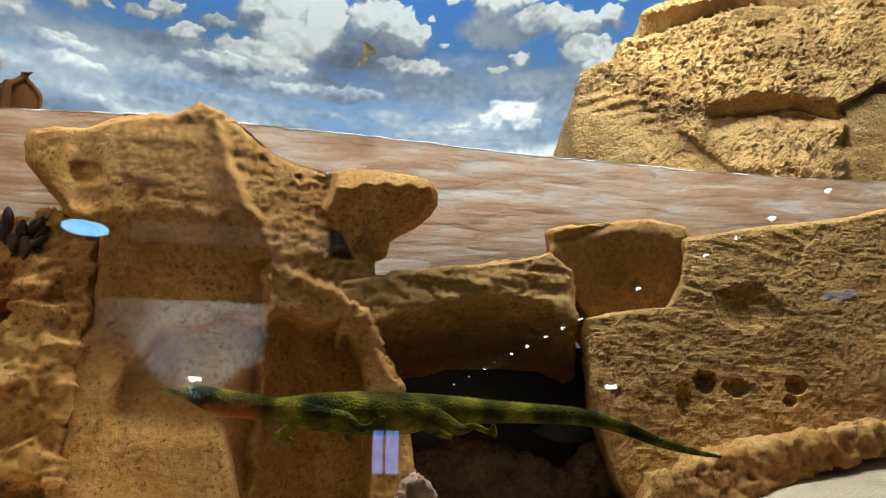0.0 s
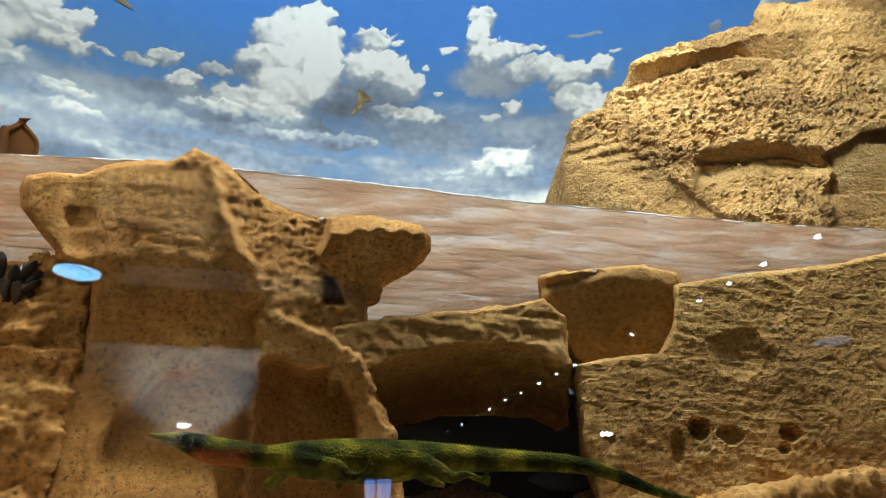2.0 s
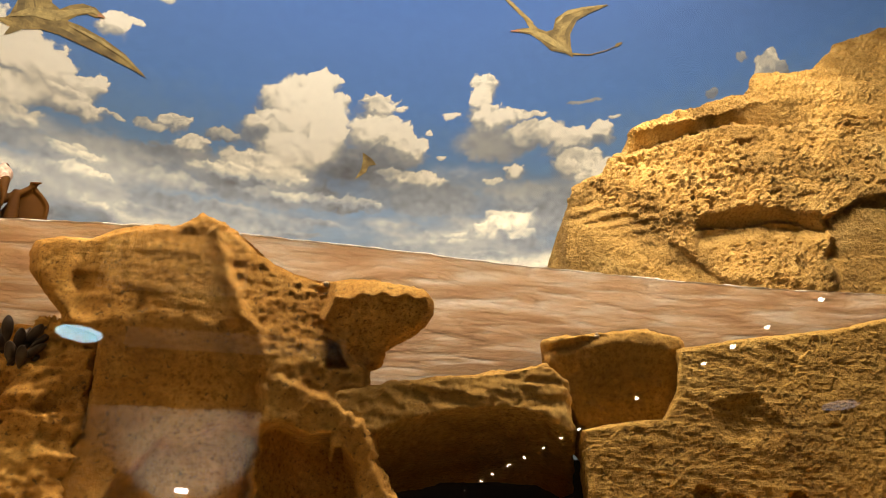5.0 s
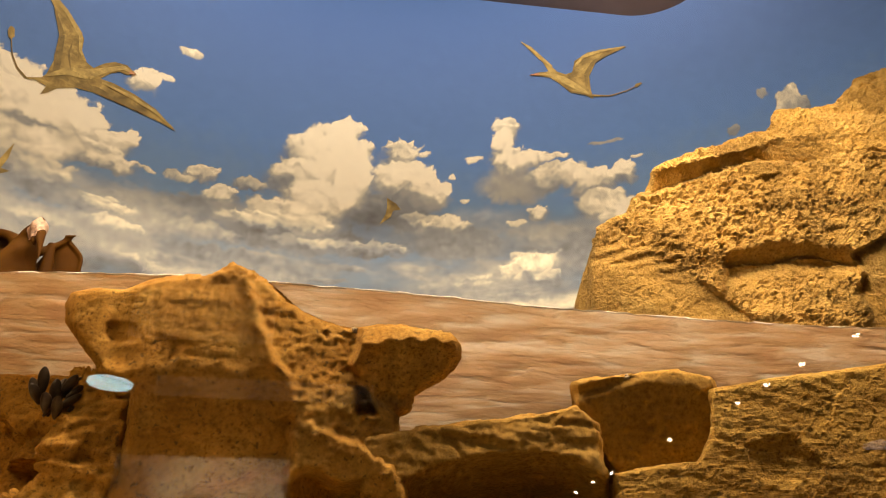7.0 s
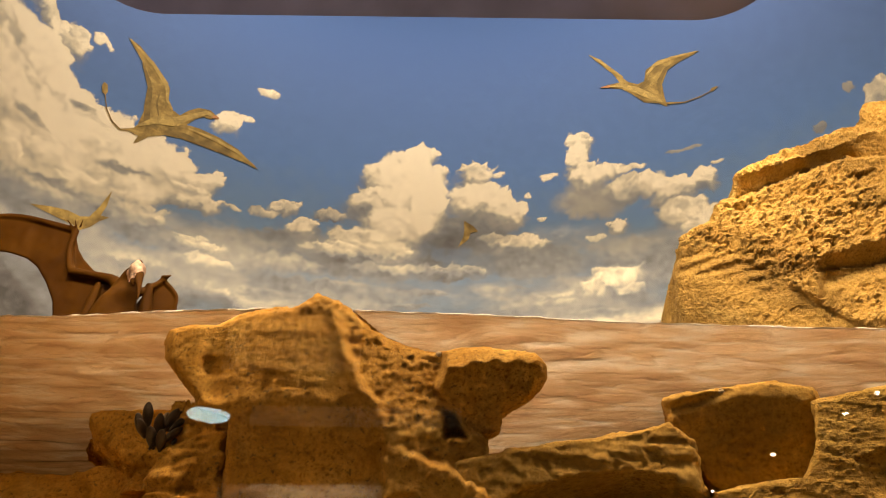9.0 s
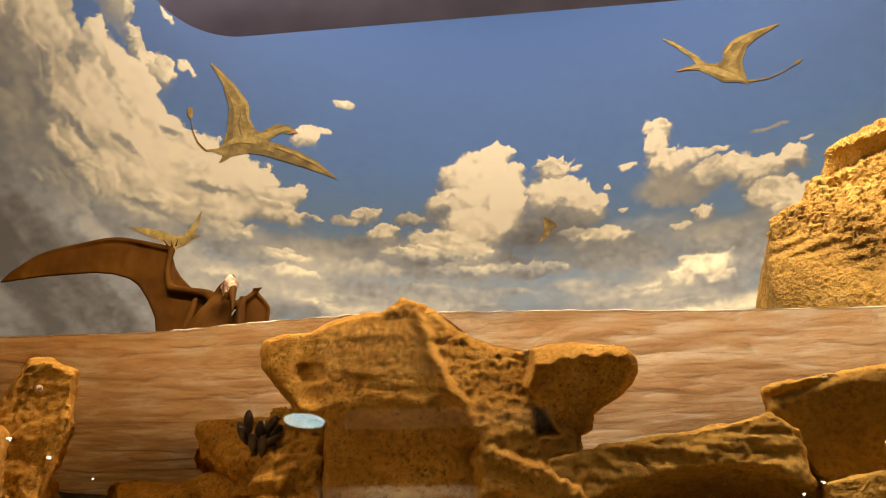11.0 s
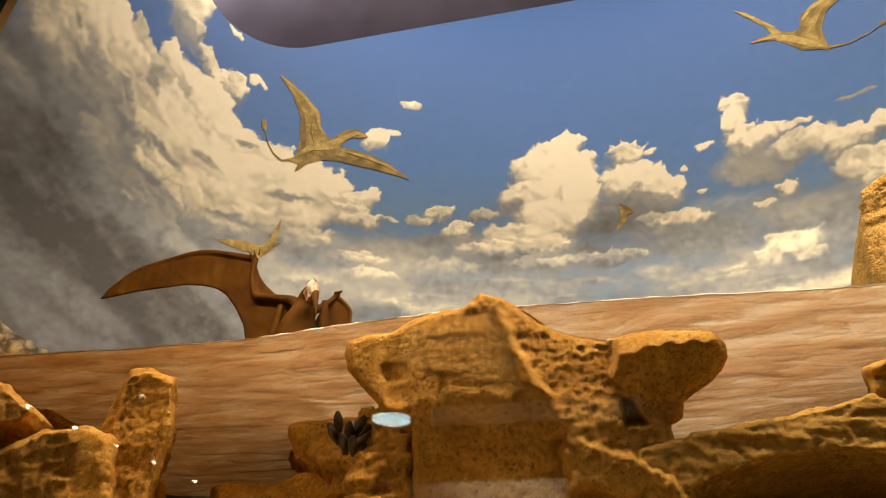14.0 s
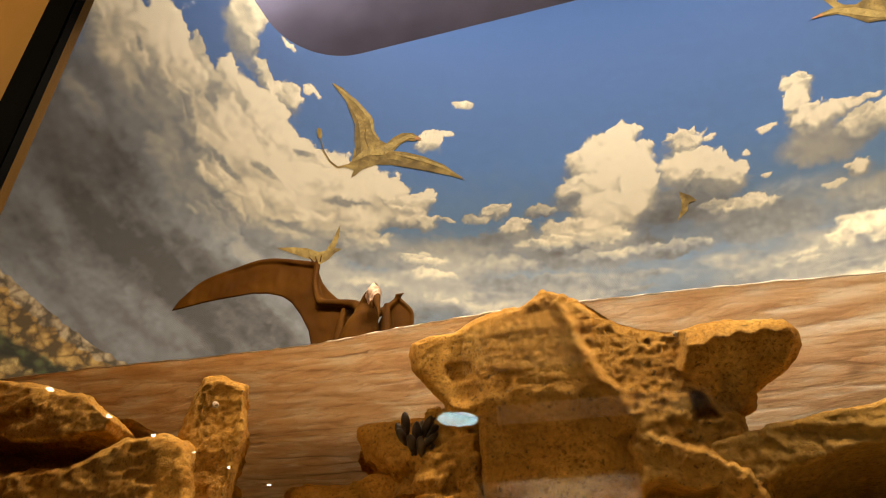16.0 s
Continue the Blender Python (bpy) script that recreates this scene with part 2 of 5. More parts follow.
def grown(outline, by):
    """The outline moved outwards, to make up for what the melting takes off."""
    pts = [Vector(p) for p in outline]
    turn = sum(a.x * b.y - b.x * a.y for a, b in zip(pts, pts[1:] + pts[:1]))
    out = []
    for a, p, b in zip(pts[-1:] + pts[:-1], pts, pts[1:] + pts[:1]):
        d = ((p - a).normalized() + (b - p).normalized()).normalized()
        out.append(tuple(p + Vector((d.y, -d.x)) * (by if turn > 0 else -by)))
    return out


def rock(name, lumps, mat, label, voxel=0.008, seed=1, rough=0.012, beds=0.006, bed_step=0.045, knobs=0.004, dents=(), smooth=4, tilt=0.12, relief=None, crumb=0.0042, calm=None, chip=0.008, crisp=False):
    """A weathered rock: lumps melted together, with bedding, knobs, pits and hollows. dents: (x, y, z, wide, high, depth)."""
    bm = bmesh.new()
    for outline, *depths in lumps:
        prism(bm, grown(outline, 0.7 * voxel), *depths)
    me = remeshed(bm, voxel, smooth)
    co, no = coords(me)
    d = rough * fbm(co * 6.0, 3, seed) + 0.5 * rough * fbm(co * 19.0, 4, seed + 5, 0.6)
    lay = (co[:, 2] + tilt * co[:, 0] + 0.03 * vnoise(co * 4.0, seed + 9)) / bed_step
    frac = vnoise(np.stack([co[:, 0] * 5, co[:, 1] * 5, lay * 1.3], 1), seed + 11) + 0.4 * vnoise(np.stack([co[:, 0] * 16, co[:, 1] * 16, lay * 3.1], 1), seed + 12)
    d += beds * np.sign(frac) * np.abs(frac) ** 0.6 * (0.5 + 0.5 * vnoise(co * 3.0, seed + 13))
    patch = np.clip(0.55 + 0.9 * fbm(co * 5.0, 2, seed + 19), 0, 1)
    k = 1 - 2 * np.abs(fbm(co * 30.0, 3, seed + 21, 0.6))
    d += patch * knobs * (1.4 * k - 0.6)
    d -= 1.5 * knobs * np.clip(-vnoise(co * (24, 24, 44), seed + 25) - 0.55, 0, 1)
    bent = co + 0.012 * np.stack([vnoise(co * 20, seed + 41), vnoise(co * 20, seed + 42), vnoise(co * 20, seed + 43)], 1)
    d += chip * chips(bent * (9, 9, 13), seed + 51) + 0.5 * chip * chips(bent * (24, 24, 38), seed + 52)
    d += crumb * (1 - 2.4 * np.abs(fbm(co * 62.0, 3, seed + 27, 0.65)))
    # where each point lies on the rock's front plane, as the visitor sees it
    plane = lumps[0][2]
    u, w = co[:, 0] * plane / co[:, 1], 1.2 + (co[:, 2] - 1.2) * plane / co[:, 1]
    if calm:
        d = d * calm(u, w)
    co2 = co + no * d[:, None]
    for x, y, z, w, h, depth in dents:
        far = np.sqrt(((co[:, 0] - x) / w) ** 2 + ((co[:, 2] - z) / h) ** 2) + 0.30 * fbm(co * 30.0, 2, seed + 31)
        co2[:, 1] += depth * np.clip(1.1 - far, 0, 1) ** 0.4 * (no[:, 1] < 0.2) * (co[:, 1] < y + 0.2)
    if relief:
        deep = relief(u, w) * np.clip((plane + 0.10 - co[:, 1]) / 0.09, 0, 1)
        co2 = (0, 0, 1.2) + (co2 - (0, 0, 1.2)) * (1 + deep / co[:, 1])[:, None]
    me.vertices.foreach_set("co", co2.ravel())
    me.update()
    me.polygons.foreach_set("use_smooth", np.full(len(me.polygons), not crisp))
    me.materials.clear()
    me.materials.append(mat)
    return tagged(new(name, me), label, "rock")


def box(bm, a, b):
    made = bmesh.ops.create_cube(bm, size=1.0)
    bmesh.ops.transform(bm, matrix=Matrix.LocRotScale([(p + q) / 2 for p, q in zip(a, b)], None, [abs(q - p) for p, q in zip(a, b)]), verts=made["verts"])


def part(name, bm, mat, parent=None, label="", smooth=False):
    me = bpy.data.meshes.new(name)
    bm.to_mesh(me)
    bm.free()
    if smooth:
        me.polygons.foreach_set("use_smooth", np.ones(len(me.polygons), bool))
    me.materials.append(mat)
    ob = new(name, me)
    if parent is not None:
        ob.parent = parent
    return tagged(ob, label)


def slab(name, a, b, mat, label, category, bevel=0.0):
    bm = bmesh.new()
    box(bm, a, b)
    if bevel:
        bmesh.ops.bevel(bm, geom=bm.edges, offset=bevel, segments=2, affect="EDGES")
    return tagged(part(name, bm, mat), label, category, kind="structure")


# ---- the shell of the case and the room in front of it ----
slab("floor", (-6, -11, -0.1), (5.5, 0.79, 0.0), CARPET, "dark carpet floor of the visitors' room", "floor")
slab("ceiling", (-6, -11, 3.05), (5.5, 0.79, 3.15), DARK_ROOM, "dark painted ceiling of the visitors' room", "ceiling")
slab("wall_west", (-6.1, -11, 0), (-6, 0.79, 3.05), TAN_WALL, "tan painted wall of the visitors' room", "wall")
slab("wall_east", (5.5, -11, 0), (5.6, 0.79, 3.05), DARK_ROOM, "dark wall of the visitors' room", "wall")
slab("wall_south", (-6.1, -11.1, 0), (5.6, -11, 3.05), DARK_ROOM, "dark far wall of the visitors' room", "wall")
WX0, WX1, WZ0, WZ1 = -1.36, 2.3, 1.02, 3.05
slab("wall_window_west", (-6.1, 0.79, 0), (WX0 - 0.016, 0.86, 5.4), TAN_WALL, "tan painted wall beside the display window", "wall")
slab("wall_window_east", (WX1 + 0.10, 0.79, 0), (5.6, 0.86, 5.4), TAN_WALL, "tan painted wall beside the display window", "wall")
slab("wall_window_sill", (WX0 - 0.016, 0.79, 0), (WX1 + 0.10, 0.86, WZ0), TAN_WALL, "tan painted wall under the display window", "wall")
slab("wall_window_head", (WX0 - 0.016, 0.79, WZ1), (WX1 + 0.10, 0.86, 5.4), TAN_WALL, "tan painted wall over the display window", "wall")
slab("case_ceiling", (-3.4, 0.86, 5.4), (3.4, 3.6, 5.5), DARK_ROOM, "dark ceiling over the diorama", "ceiling")
slab("case_back", (-3.6, 3.3, 0), (3.6, 3.4, 5.4), DARK_ROOM, "dark outer wall behind the painted backdrop", "wall")
slab("case_west", (-3.6, 0.86, 0), (-3.5, 3.4, 5.4), DARK_ROOM, "dark side wall of the diorama case", "wall")
slab("case_east", (3.5, 0.86, 0), (3.6, 3.4, 5.4), DARK_ROOM, "dark side wall of the diorama case", "wall")
# a black sheet put where the cave falls into shade
slab("cave_back", (-3.4, 2.75, 1.0), (3.4, 2.8, 1.84), CAVE, "black board added for the dark depth of the underwater part", "wall")


def window_frame():
    thing = tagged(new("window_1"), "black metal frame round the large display window", "window", kind="structure")
    for nm, a, b in (("jamb", (WX0 - 0.027, 0.768, WZ0 - 0.09), (WX0 + 0.073, 0.794, WZ1 + 0.09)), ("jamb", (WX1 + 0.004, 0.768, WZ0 - 0.09), (WX1 + 0.10, 0.80, WZ1 + 0.09)),
                     ("sill", (WX0 + 0.073, 0.768, WZ0 - 0.09), (WX1 + 0.004, 0.80, WZ0)), ("head", (WX0 + 0.073, 0.768, WZ1), (WX1 + 0.004, 0.80, WZ1 + 0.09))):
        bm = bmesh.new()
        box(bm, a, b)
        bmesh.ops.bevel(bm, geom=bm.edges, offset=0.004, segments=2, affect="EDGES")
        part(nm, bm, BLACK, thing)
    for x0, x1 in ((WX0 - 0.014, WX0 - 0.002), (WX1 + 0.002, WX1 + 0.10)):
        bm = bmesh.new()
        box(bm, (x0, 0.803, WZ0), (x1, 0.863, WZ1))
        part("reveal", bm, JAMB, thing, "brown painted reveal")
    m, n, l, b = material("window_glass")
    n.remove(b)
    tr, gl = n.new("ShaderNodeBsdfTransparent"), n.new("ShaderNodeBsdfGlossy")
    gl.inputs["Roughness"].default_value = 0.0
    lw = add(n, "ShaderNodeLayerWeight", Blend=0.5)
    fr = n.new("ShaderNodeMath")
    fr.operation = "POWER"
    fr.inputs[1].default_value = 5.0
    l.new(lw.outputs["Facing"], fr.inputs[0])
    sc = n.new("ShaderNodeMath")
    sc.operation = "MULTIPLY_ADD"
    sc.inputs[1].default_value, sc.inputs[2].default_value = 0.9, 0.045
    l.new(fr.outputs[0], sc.inputs[0])
    mx = n.new("ShaderNodeMixShader")
    l.new(sc.outputs[0], mx.inputs[0])
    l.new(tr.outputs[0], mx.inputs[1])
    l.new(gl.outputs[0], mx.inputs[2])
    l.new(mx.outputs[0], n["Material Output"].inputs["Surface"])
    bm = bmesh.new()
    box(bm, (WX0, 0.796, WZ0), (WX1, 0.802, WZ1))
    pane = part("pane", bm, m, thing, "clear flat glass pane with faint reflections")
    pane.visible_shadow = False
    return thing


window_frame()

# ---- painted sky ----
R_SKY = 3.0
GLOOM = [(-55.6, 31.2, 4, 5.42, 0.3), (-51.4, 32.6, 4.9, 4.17, 0.22), (-46.5, 30.5, 7.3, 3.57, 0.17), (-42.8, 28.8, 7.5, 2.85, 0.15), (-50.2, 27, 5, 3.05, 0.24), (-37.3, 25.9, 6.8, 2.1, 0.24), (-52.4, 22.8, 3.9, 2.56, 0.34), (-42.8, 24.1, 3.8, 1.61, 0.26), (-50.8, 38.3, 2.6, 1.7, 0.4), (-54.5, 37.9, 2.5, 1.02, 0.55), (-55, 34.8, 1.9, 0.8, 0.42), (-49.1, 35.9, 2.2, 0.85, 0.4), (-38.5, 31, 3.8, 0.93, 0.5), (-44.2, 24.7, 0.6, 0.8, 0.62), (-46.3, 25.9, 0.4, 0.47, 0.55), (-50.8, 25.2, 2.2, 1.21, 0.36)]
GREY_BANKS = [(-6.2, 32.4, 9.9, 1.69, 0.42), (8.6, 32.6, 6.7, 1.97, 0.4), (-18.7, 32.6, 5.9, 1.71, 0.42), (17.7, 32.5, 4.5, 2.1, 0.46), (-14.8, 33.8, 4.6, 0.96, 0.42), (2.4, 34.5, 4.8, 1.42, 0.4), (14.4, 36.9, 4.1, 1.7, 0.5), (12.6, 29, 9.1, 1.07, 0.42), (-11.2, 29.9, 12.9, 1.23, 0.4), (-26.3, 27.9, 6.9, 1.62, 0.4), (-26, 31.8, 4.1, 1.23, 0.46)]
LOW_STREAKS = [(10.2, 29.4, 2.5, 0.3, 0.58), (5.3, 30.5, 3.1, 0.35, 0.5), (-9.2, 30.7, 2.8, 0.35, 0.52), (-16.1, 29.3, 2.9, 0.34, 0.48), (-1.9, 30.3, 3.1, 0.27, 0.5), (14, 28.4, 2.8, 0.21, 0.55), (-4, 29.2, 3.6, 0.27, 0.45)]
WEST_HIGH = [(-54.4, 43.9, 3.3, 1.76, 0.9), (-50.2, 44.2, 2.4, 2.2, 0.95), (-51.1, 41.4, 3.7, 2.22, 0.72), (-47.4, 42.8, 2.5, 1.9, 0.9), (-43.5, 42.8, 1.3, 1.96, 0.95), (-45.2, 39.8, 2.9, 1.97, 0.75), (-47.8, 39.7, 2.8, 1.54, 0.5), (-40.2, 41.4, 2.9, 1.82, 0.98), (-37.3, 43.2, 2, 0.9, 1), (-35, 43.8, 1.1, 0.37, 1), (-38.3, 40.5, 2.9, 1.86, 0.95), (-41, 38.4, 3.5, 2.05, 0.9), (-43, 47.9, 2, 1.89, 0.9), (-41.7, 46.1, 0.9, 0.47, 0.85), (-38.2, 46.7, 0.9, 0.24, 0.8), (-40, 44.4, 1.2, 0.48, 0.85)]
WEST_SHADE = [(-50.0, 40.7, 2.8, 0.38), (-45.7, 38.3, 3.8, 0.55), (-50.7, 38.1, 2.4, 0.38), (-41.6, 36.9, 3.0, 0.41), (-38.0, 37.2, 2.3, 0.38), (-46.0, 34.6, 3.6, 0.72), (-41.4, 34.4, 2.9, 0.50), (-34.6, 39.1, 1.3, 0.30), (-30.1, 35.8, 2.7, 0.35), (-34.5, 33.4, 3.5, 0.39), (-51.9, 43.1, 0.6, 0.44), (-44.0, 41.1, 0.9, 0.63)]
WEST_LOW = [(-35.3, 38.6, 3.2, 1.69, 0.98), (-39.5, 35.8, 4, 1.87, 0.9), (-31.6, 38.5, 2.5, 1.08, 1), (-32.9, 36.3, 4.8, 1.94, 1), (-28.1, 37.1, 3.6, 1.75, 1), (-25.1, 37.7, 1.5, 0.62, 1), (-36.7, 34.2, 4, 1.49, 0.85), (-30.4, 34.4, 4.2, 1.31, 0.92), (-23.3, 36.6, 2.2, 0.71, 0.95), (-21.8, 37.1, 0.9, 0.4, 1), (-25.1, 35.6, 3, 0.88, 0.9), (-22.9, 35.1, 2.4, 0.49, 0.85), (-19.9, 35.2, 0.8, 0.18, 0.8), (-28.1, 33.1, 3.1, 0.7, 0.7), (-21.9, 41.4, 1.2, 0.61, 0.9), (-20.3, 41.8, 0.7, 0.22, 0.9), (-18.7, 44.2, 1.2, 0.3, 0.8), (-45, 36.1, 2.8, 2.4, 0.6), (-41.5, 32.8, 2.8, 1.16, 0.55)]
TOWERS = [(-3.8, 40.4, 2.4, 1.14, 1), (-1.9, 41.2, 1.3, 0.52, 1), (-5.8, 39.3, 2.2, 1.23, 1), (-0.2, 40.1, 0.9, 0.44, 1), (-2.6, 38.5, 3, 1.59, 1), (-6.4, 37.2, 2.8, 1.15, 0.95), (-1.3, 36.9, 1.7, 1.6, 1), (-4.1, 35.4, 3.2, 1.42, 0.98), (-7.9, 34.4, 3, 0.8, 0.85), (-10.5, 33.4, 2.5, 0.53, 0.75), (-6, 33.6, 3.5, 0.67, 0.82), (3.2, 39.9, 1.7, 0.79, 0.9), (5.5, 39.6, 0.6, 0.26, 0.9), (3.6, 37.9, 2.9, 1.1, 1), (6.2, 36.9, 1.8, 0.97, 1), (8.3, 37.7, 0.4, 0.22, 0.9)]
SMALL_HEADS = [(-15.2, 36.2, 1.4, 0.52, 0.9), (-17.2, 35.4, 1.2, 0.39, 0.75), (-13.2, 34.8, 1.4, 0.52, 0.9), (-10.8, 35.9, 1.5, 0.44, 0.8), (-8.2, 37.6, 0.7, 0.44, 0.9), (3.5, 35.4, 3.4, 1.15, 0.38), (7.4, 34.2, 2.7, 0.48, 0.85), (4.8, 34.6, 1.5, 0.31, 0.7), (9.5, 35.9, 0.5, 0.22, 0.8), (1.3, 32.1, 2.4, 0.53, 0.7), (-5, 32.2, 3.9, 0.4, 0.62), (-14, 31.8, 2.8, 0.44, 0.55), (-21.1, 30.9, 2.3, 0.42, 0.6), (-22.4, 32, 2.6, 0.54, 0.62), (15.6, 31, 2.2, 0.85, 0.82), (13.9, 30.4, 1.4, 0.51, 0.7), (16.9, 29.9, 1.3, 0.46, 0.75)]
EAST_HEADS = [(13.9, 41.3, 1.1, 0.71, 0.98), (13.3, 40.1, 1.1, 0.93, 1), (14.3, 39, 1.5, 0.8, 0.95), (16.6, 39.2, 1.2, 0.46, 0.95), (18.7, 38.9, 1.4, 0.25, 0.85), (10.5, 39.2, 0.9, 0.3, 0.9), (17.8, 37.6, 1.9, 0.83, 0.72), (19.9, 37.7, 1.9, 0.74, 0.85), (22.2, 36.8, 2, 0.89, 0.92), (24.9, 37.1, 1.2, 0.67, 0.98), (22.7, 35, 2.1, 0.89, 0.88), (23.9, 34.1, 1.4, 0.88, 0.92), (16.4, 35, 1, 0.42, 0.9), (14.4, 34, 1, 0.26, 0.75), (22.9, 39.4, 0.9, 0.16, 0.55), (24.5, 39.4, 0.9, 0.15, 0.5), (26.3, 37.9, 0.6, 0.15, 0.75)]
CLIFF_WISPS = [(39.8, 38.5, 0.7, 0.96, 0.7), (40.7, 39.2, 0.5, 0.62, 0.8), (38.7, 40, 0.5, 0.37, 0.5), (41.2, 38.5, 0.4, 0.54, 0.62), (35.3, 37.9, 0.5, 0.35, 0.6)]


def billow(p, seed):
    """Cauliflower heads: rounded cells in three sizes, 0..1."""
    total, amp = 0, 0.0
    for k, (f, w) in enumerate(((1.0, 1.0), (2.1, 0.5), (4.3, 0.16))):
        q = p * f
        cell = np.floor(q).astype(np.int64)
        best = np.full(len(q), 9.0)
        for dx in (-1, 0, 1):
            for dy in (-1, 0, 1):
                c = cell + (dx, dy)
                h = (c[:, 0] * 374761393 + c[:, 1] * 668265263 + (seed + k) * 974634541) & 0x7FFFFFFF
                h = ((h ^ (h >> 13)) * 1103515245) & 0x7FFFFFFF
                at = c + np.stack([(h & 1023) / 1023.0, ((h >> 10) & 1023) / 1023.0], 1)
                best = np.minimum(best, ((q - at) ** 2).sum(1))
        total = total + w * (1 - np.clip(best, 0, 1))
        amp += w
    return total / amp


def painted_sky():
    """The mural: every cloud is laid on in rounded dabs, crisp and pale on top, soft and grey below."""
    nu, nv = 1180, 520
    az = np.concatenate([np.linspace(-68, -62, 20)[:-1], np.linspace(-62, 43, nu - 39), np.linspace(43, 66, 21)[1:]])
    zz = np.concatenate([np.linspace(1.86, 4.75, nv - 20), np.linspace(4.75, 5.39, 21)[1:]])
    A, Z = np.meshgrid(az, zz)
    el = np.degrees(np.arctan2(zz - 1.2, R_SKY))
    E = np.degrees(np.arctan2(Z - 1.2, R_SKY))
    flat = np.stack([A.ravel(), E.ravel(), 0 * A.ravel()], 1)

    def field(fx, fy, octaves, seed, gain):
        return fbm(flat * (fx, fy, 1), octaves, seed, gain).reshape(A.shape)
    wx, wy = 0.75 * field(0.42, 0.5, 5, 3, 0.62), 0.55 * field(0.42, 0.5, 5, 47, 0.62)
    ragged = field(1.7, 2.4, 4, 81, 0.68)
    wx, wy = wx + 0.42 * ragged, wy + 0.34 * field(1.7, 2.4, 4, 87, 0.68)
    heads = billow(np.stack([A.ravel() * 0.75 + 0.6 * wx.ravel(), E.ravel() * 0.95 + 0.6 * wy.ravel()], 1), 8).reshape(A.shape)
    x_w, y_w = A + wx + 0.9 * (heads - 0.6), E + wy + 0.9 * (heads - 0.6)
    west = np.clip((-27 - A) / 12, 0, 1)
    gloom = west * np.clip((39.0 + 2.0 * wx - E - 0.35 * (A + 40)) / 6, 0, 1)
    white, lit = gloom.copy(), 0.40 - 0.20 * gloom

    def dab(a, e, ra, re, tone, top, under, thick=1.0, grade=0.30):
        tall = 1.5 * re + 1.2 + (0.7 * ra if a < -33 else 0)
        i0, i1 = np.searchsorted(el, (e - tall, e + tall))
        j0, j1 = np.searchsorted(az, (a - 1.5 * ra - 1.8, a + 1.5 * ra + 1.8))
        w = (slice(i0, i1), slice(j0, j1))
        k = min(1.0, re / 0.6)
        x, y = (A[w] + (x_w[w] - A[w]) * k - a) / ra, (E[w] + (y_w[w] - E[w]) * k - e) / re
        y = y + 0.5 * min(1.0, max(0.0, (-33 - a) / 7)) * (A[w] - a) / re
        d = 1.12 - np.sqrt(x * x + y * y)
        s = np.clip(d / np.interp(y, (-0.7, 0.35), (under, top)), 0, 1)
        c = thick * s * s * (3 - 2 * s)
        shade = tone * (1 - grade + grade * np.clip(0.45 + 0.75 * y + 0.25 * x, 0, 1.2))
        lit[w] = lit[w] * (1 - c) + c * shade
        white[w] = np.maximum(white[w], white[w] + (1 - white[w]) * c)
    for a, e, ra, re, tone in GREY_BANKS:
        dab(a, e, ra * 1.15, re * 1.15, tone, 0.8, 0.9, 0.9, 0.15)
    for a, e, ra, re, tone in sorted(GLOOM, key=lambda r: -r[4]):
        dab(a, e, ra * 1.2, re * 1.2, tone * 0.95, 0.7, 0.7, 1.0, 0.15)
    rng = random.Random(21)
    for row in LOW_STREAKS:
        dab(*row, 0.5, 1.0, 0.8)
    masses = sorted(WEST_HIGH + WEST_LOW + TOWERS + SMALL_HEADS + EAST_HEADS + CLIFF_WISPS, key=lambda r: -r[1])
    for a, e, ra, re, tone in masses:
        pale = tone > 0.45
        if pale and re > 0.4:
            dab(a - 0.15 * ra, e - 0.75 * re, ra * 1.5, re * 1.25, 0.30 + 0.28 * tone, 0.9, 1.0, 0.85, 0.3)
    for a, e, ra, re, tone in masses:
        pale = tone > 0.45
        dab(a, e, ra * 1.18, re * 1.15, tone * 1.06, 0.35, 1.05, 0.97 if pale else 0.8, 0.24)
        if re < 0.5:
            continue
        bits = []
        for k in range(int(5 + 2.6 * re)):
            t, r = radians(rng.uniform(-20, 200)), rng.uniform(0.35, 0.95)
            size = rng.uniform(0.28, 0.58)
            bits.append((a + ra * r * math.cos(t), e + re * (r * math.sin(t) - 0.05), size * (0.5 * ra + 0.5 * re), size * re * 0.95, tone * rng.uniform(0.98, 1.18)))
        for bit in sorted(bits, key=lambda r: -r[1]):
            dab(*bit, 0.30, 1.2, 0.85, 0.36)
    for a, e, ra, re in WEST_SHADE:
        dab(a, e, ra, re, 0.40, 0.8, 1.0, 0.75, 0.1)
    lean = E - 0.55 * np.clip(-28 - A, 0, 99)
    flat = np.stack([A.ravel(), lean.ravel(), 0 * A.ravel()], 1)
    streak = field(0.10, 0.34, 5, 41, 0.55)
    low = np.clip((34.5 - E) / 4, 0, 1)
    deck = np.clip(0.75 + 1.3 * streak, 0, 1) * np.clip((36.5 - E) / 4, 0, 1) * 0.92
    lit = np.where(white < 0.3, lit * white / 0.3 + (1 - white / 0.3) * (0.40 + 0.5 * streak - 0.15 * west), lit)
    white = np.maximum(white, deck)
    soft = 0.24 * streak + 0.30 * np.minimum(field(0.20, 0.50, 4, 71, 0.5), 0.09) + 0.16 * (heads - 0.6) + 0.08 * ragged
    lit = np.clip(lit + soft * (0.7 + 0.4 * low) * (1 - 0.35 * gloom), 0.03, 1.05)
    lit = np.maximum(lit - 0.22 * np.clip((28.5 - E) / 2.5, 0, 1) * (1 - west), 0.05)
    co = np.stack([R_SKY * np.sin(np.radians(A)), R_SKY * np.cos(np.radians(A)), Z], -1).reshape(-1, 3)
    idx = np.arange(nu * nv).reshape(nv, nu)
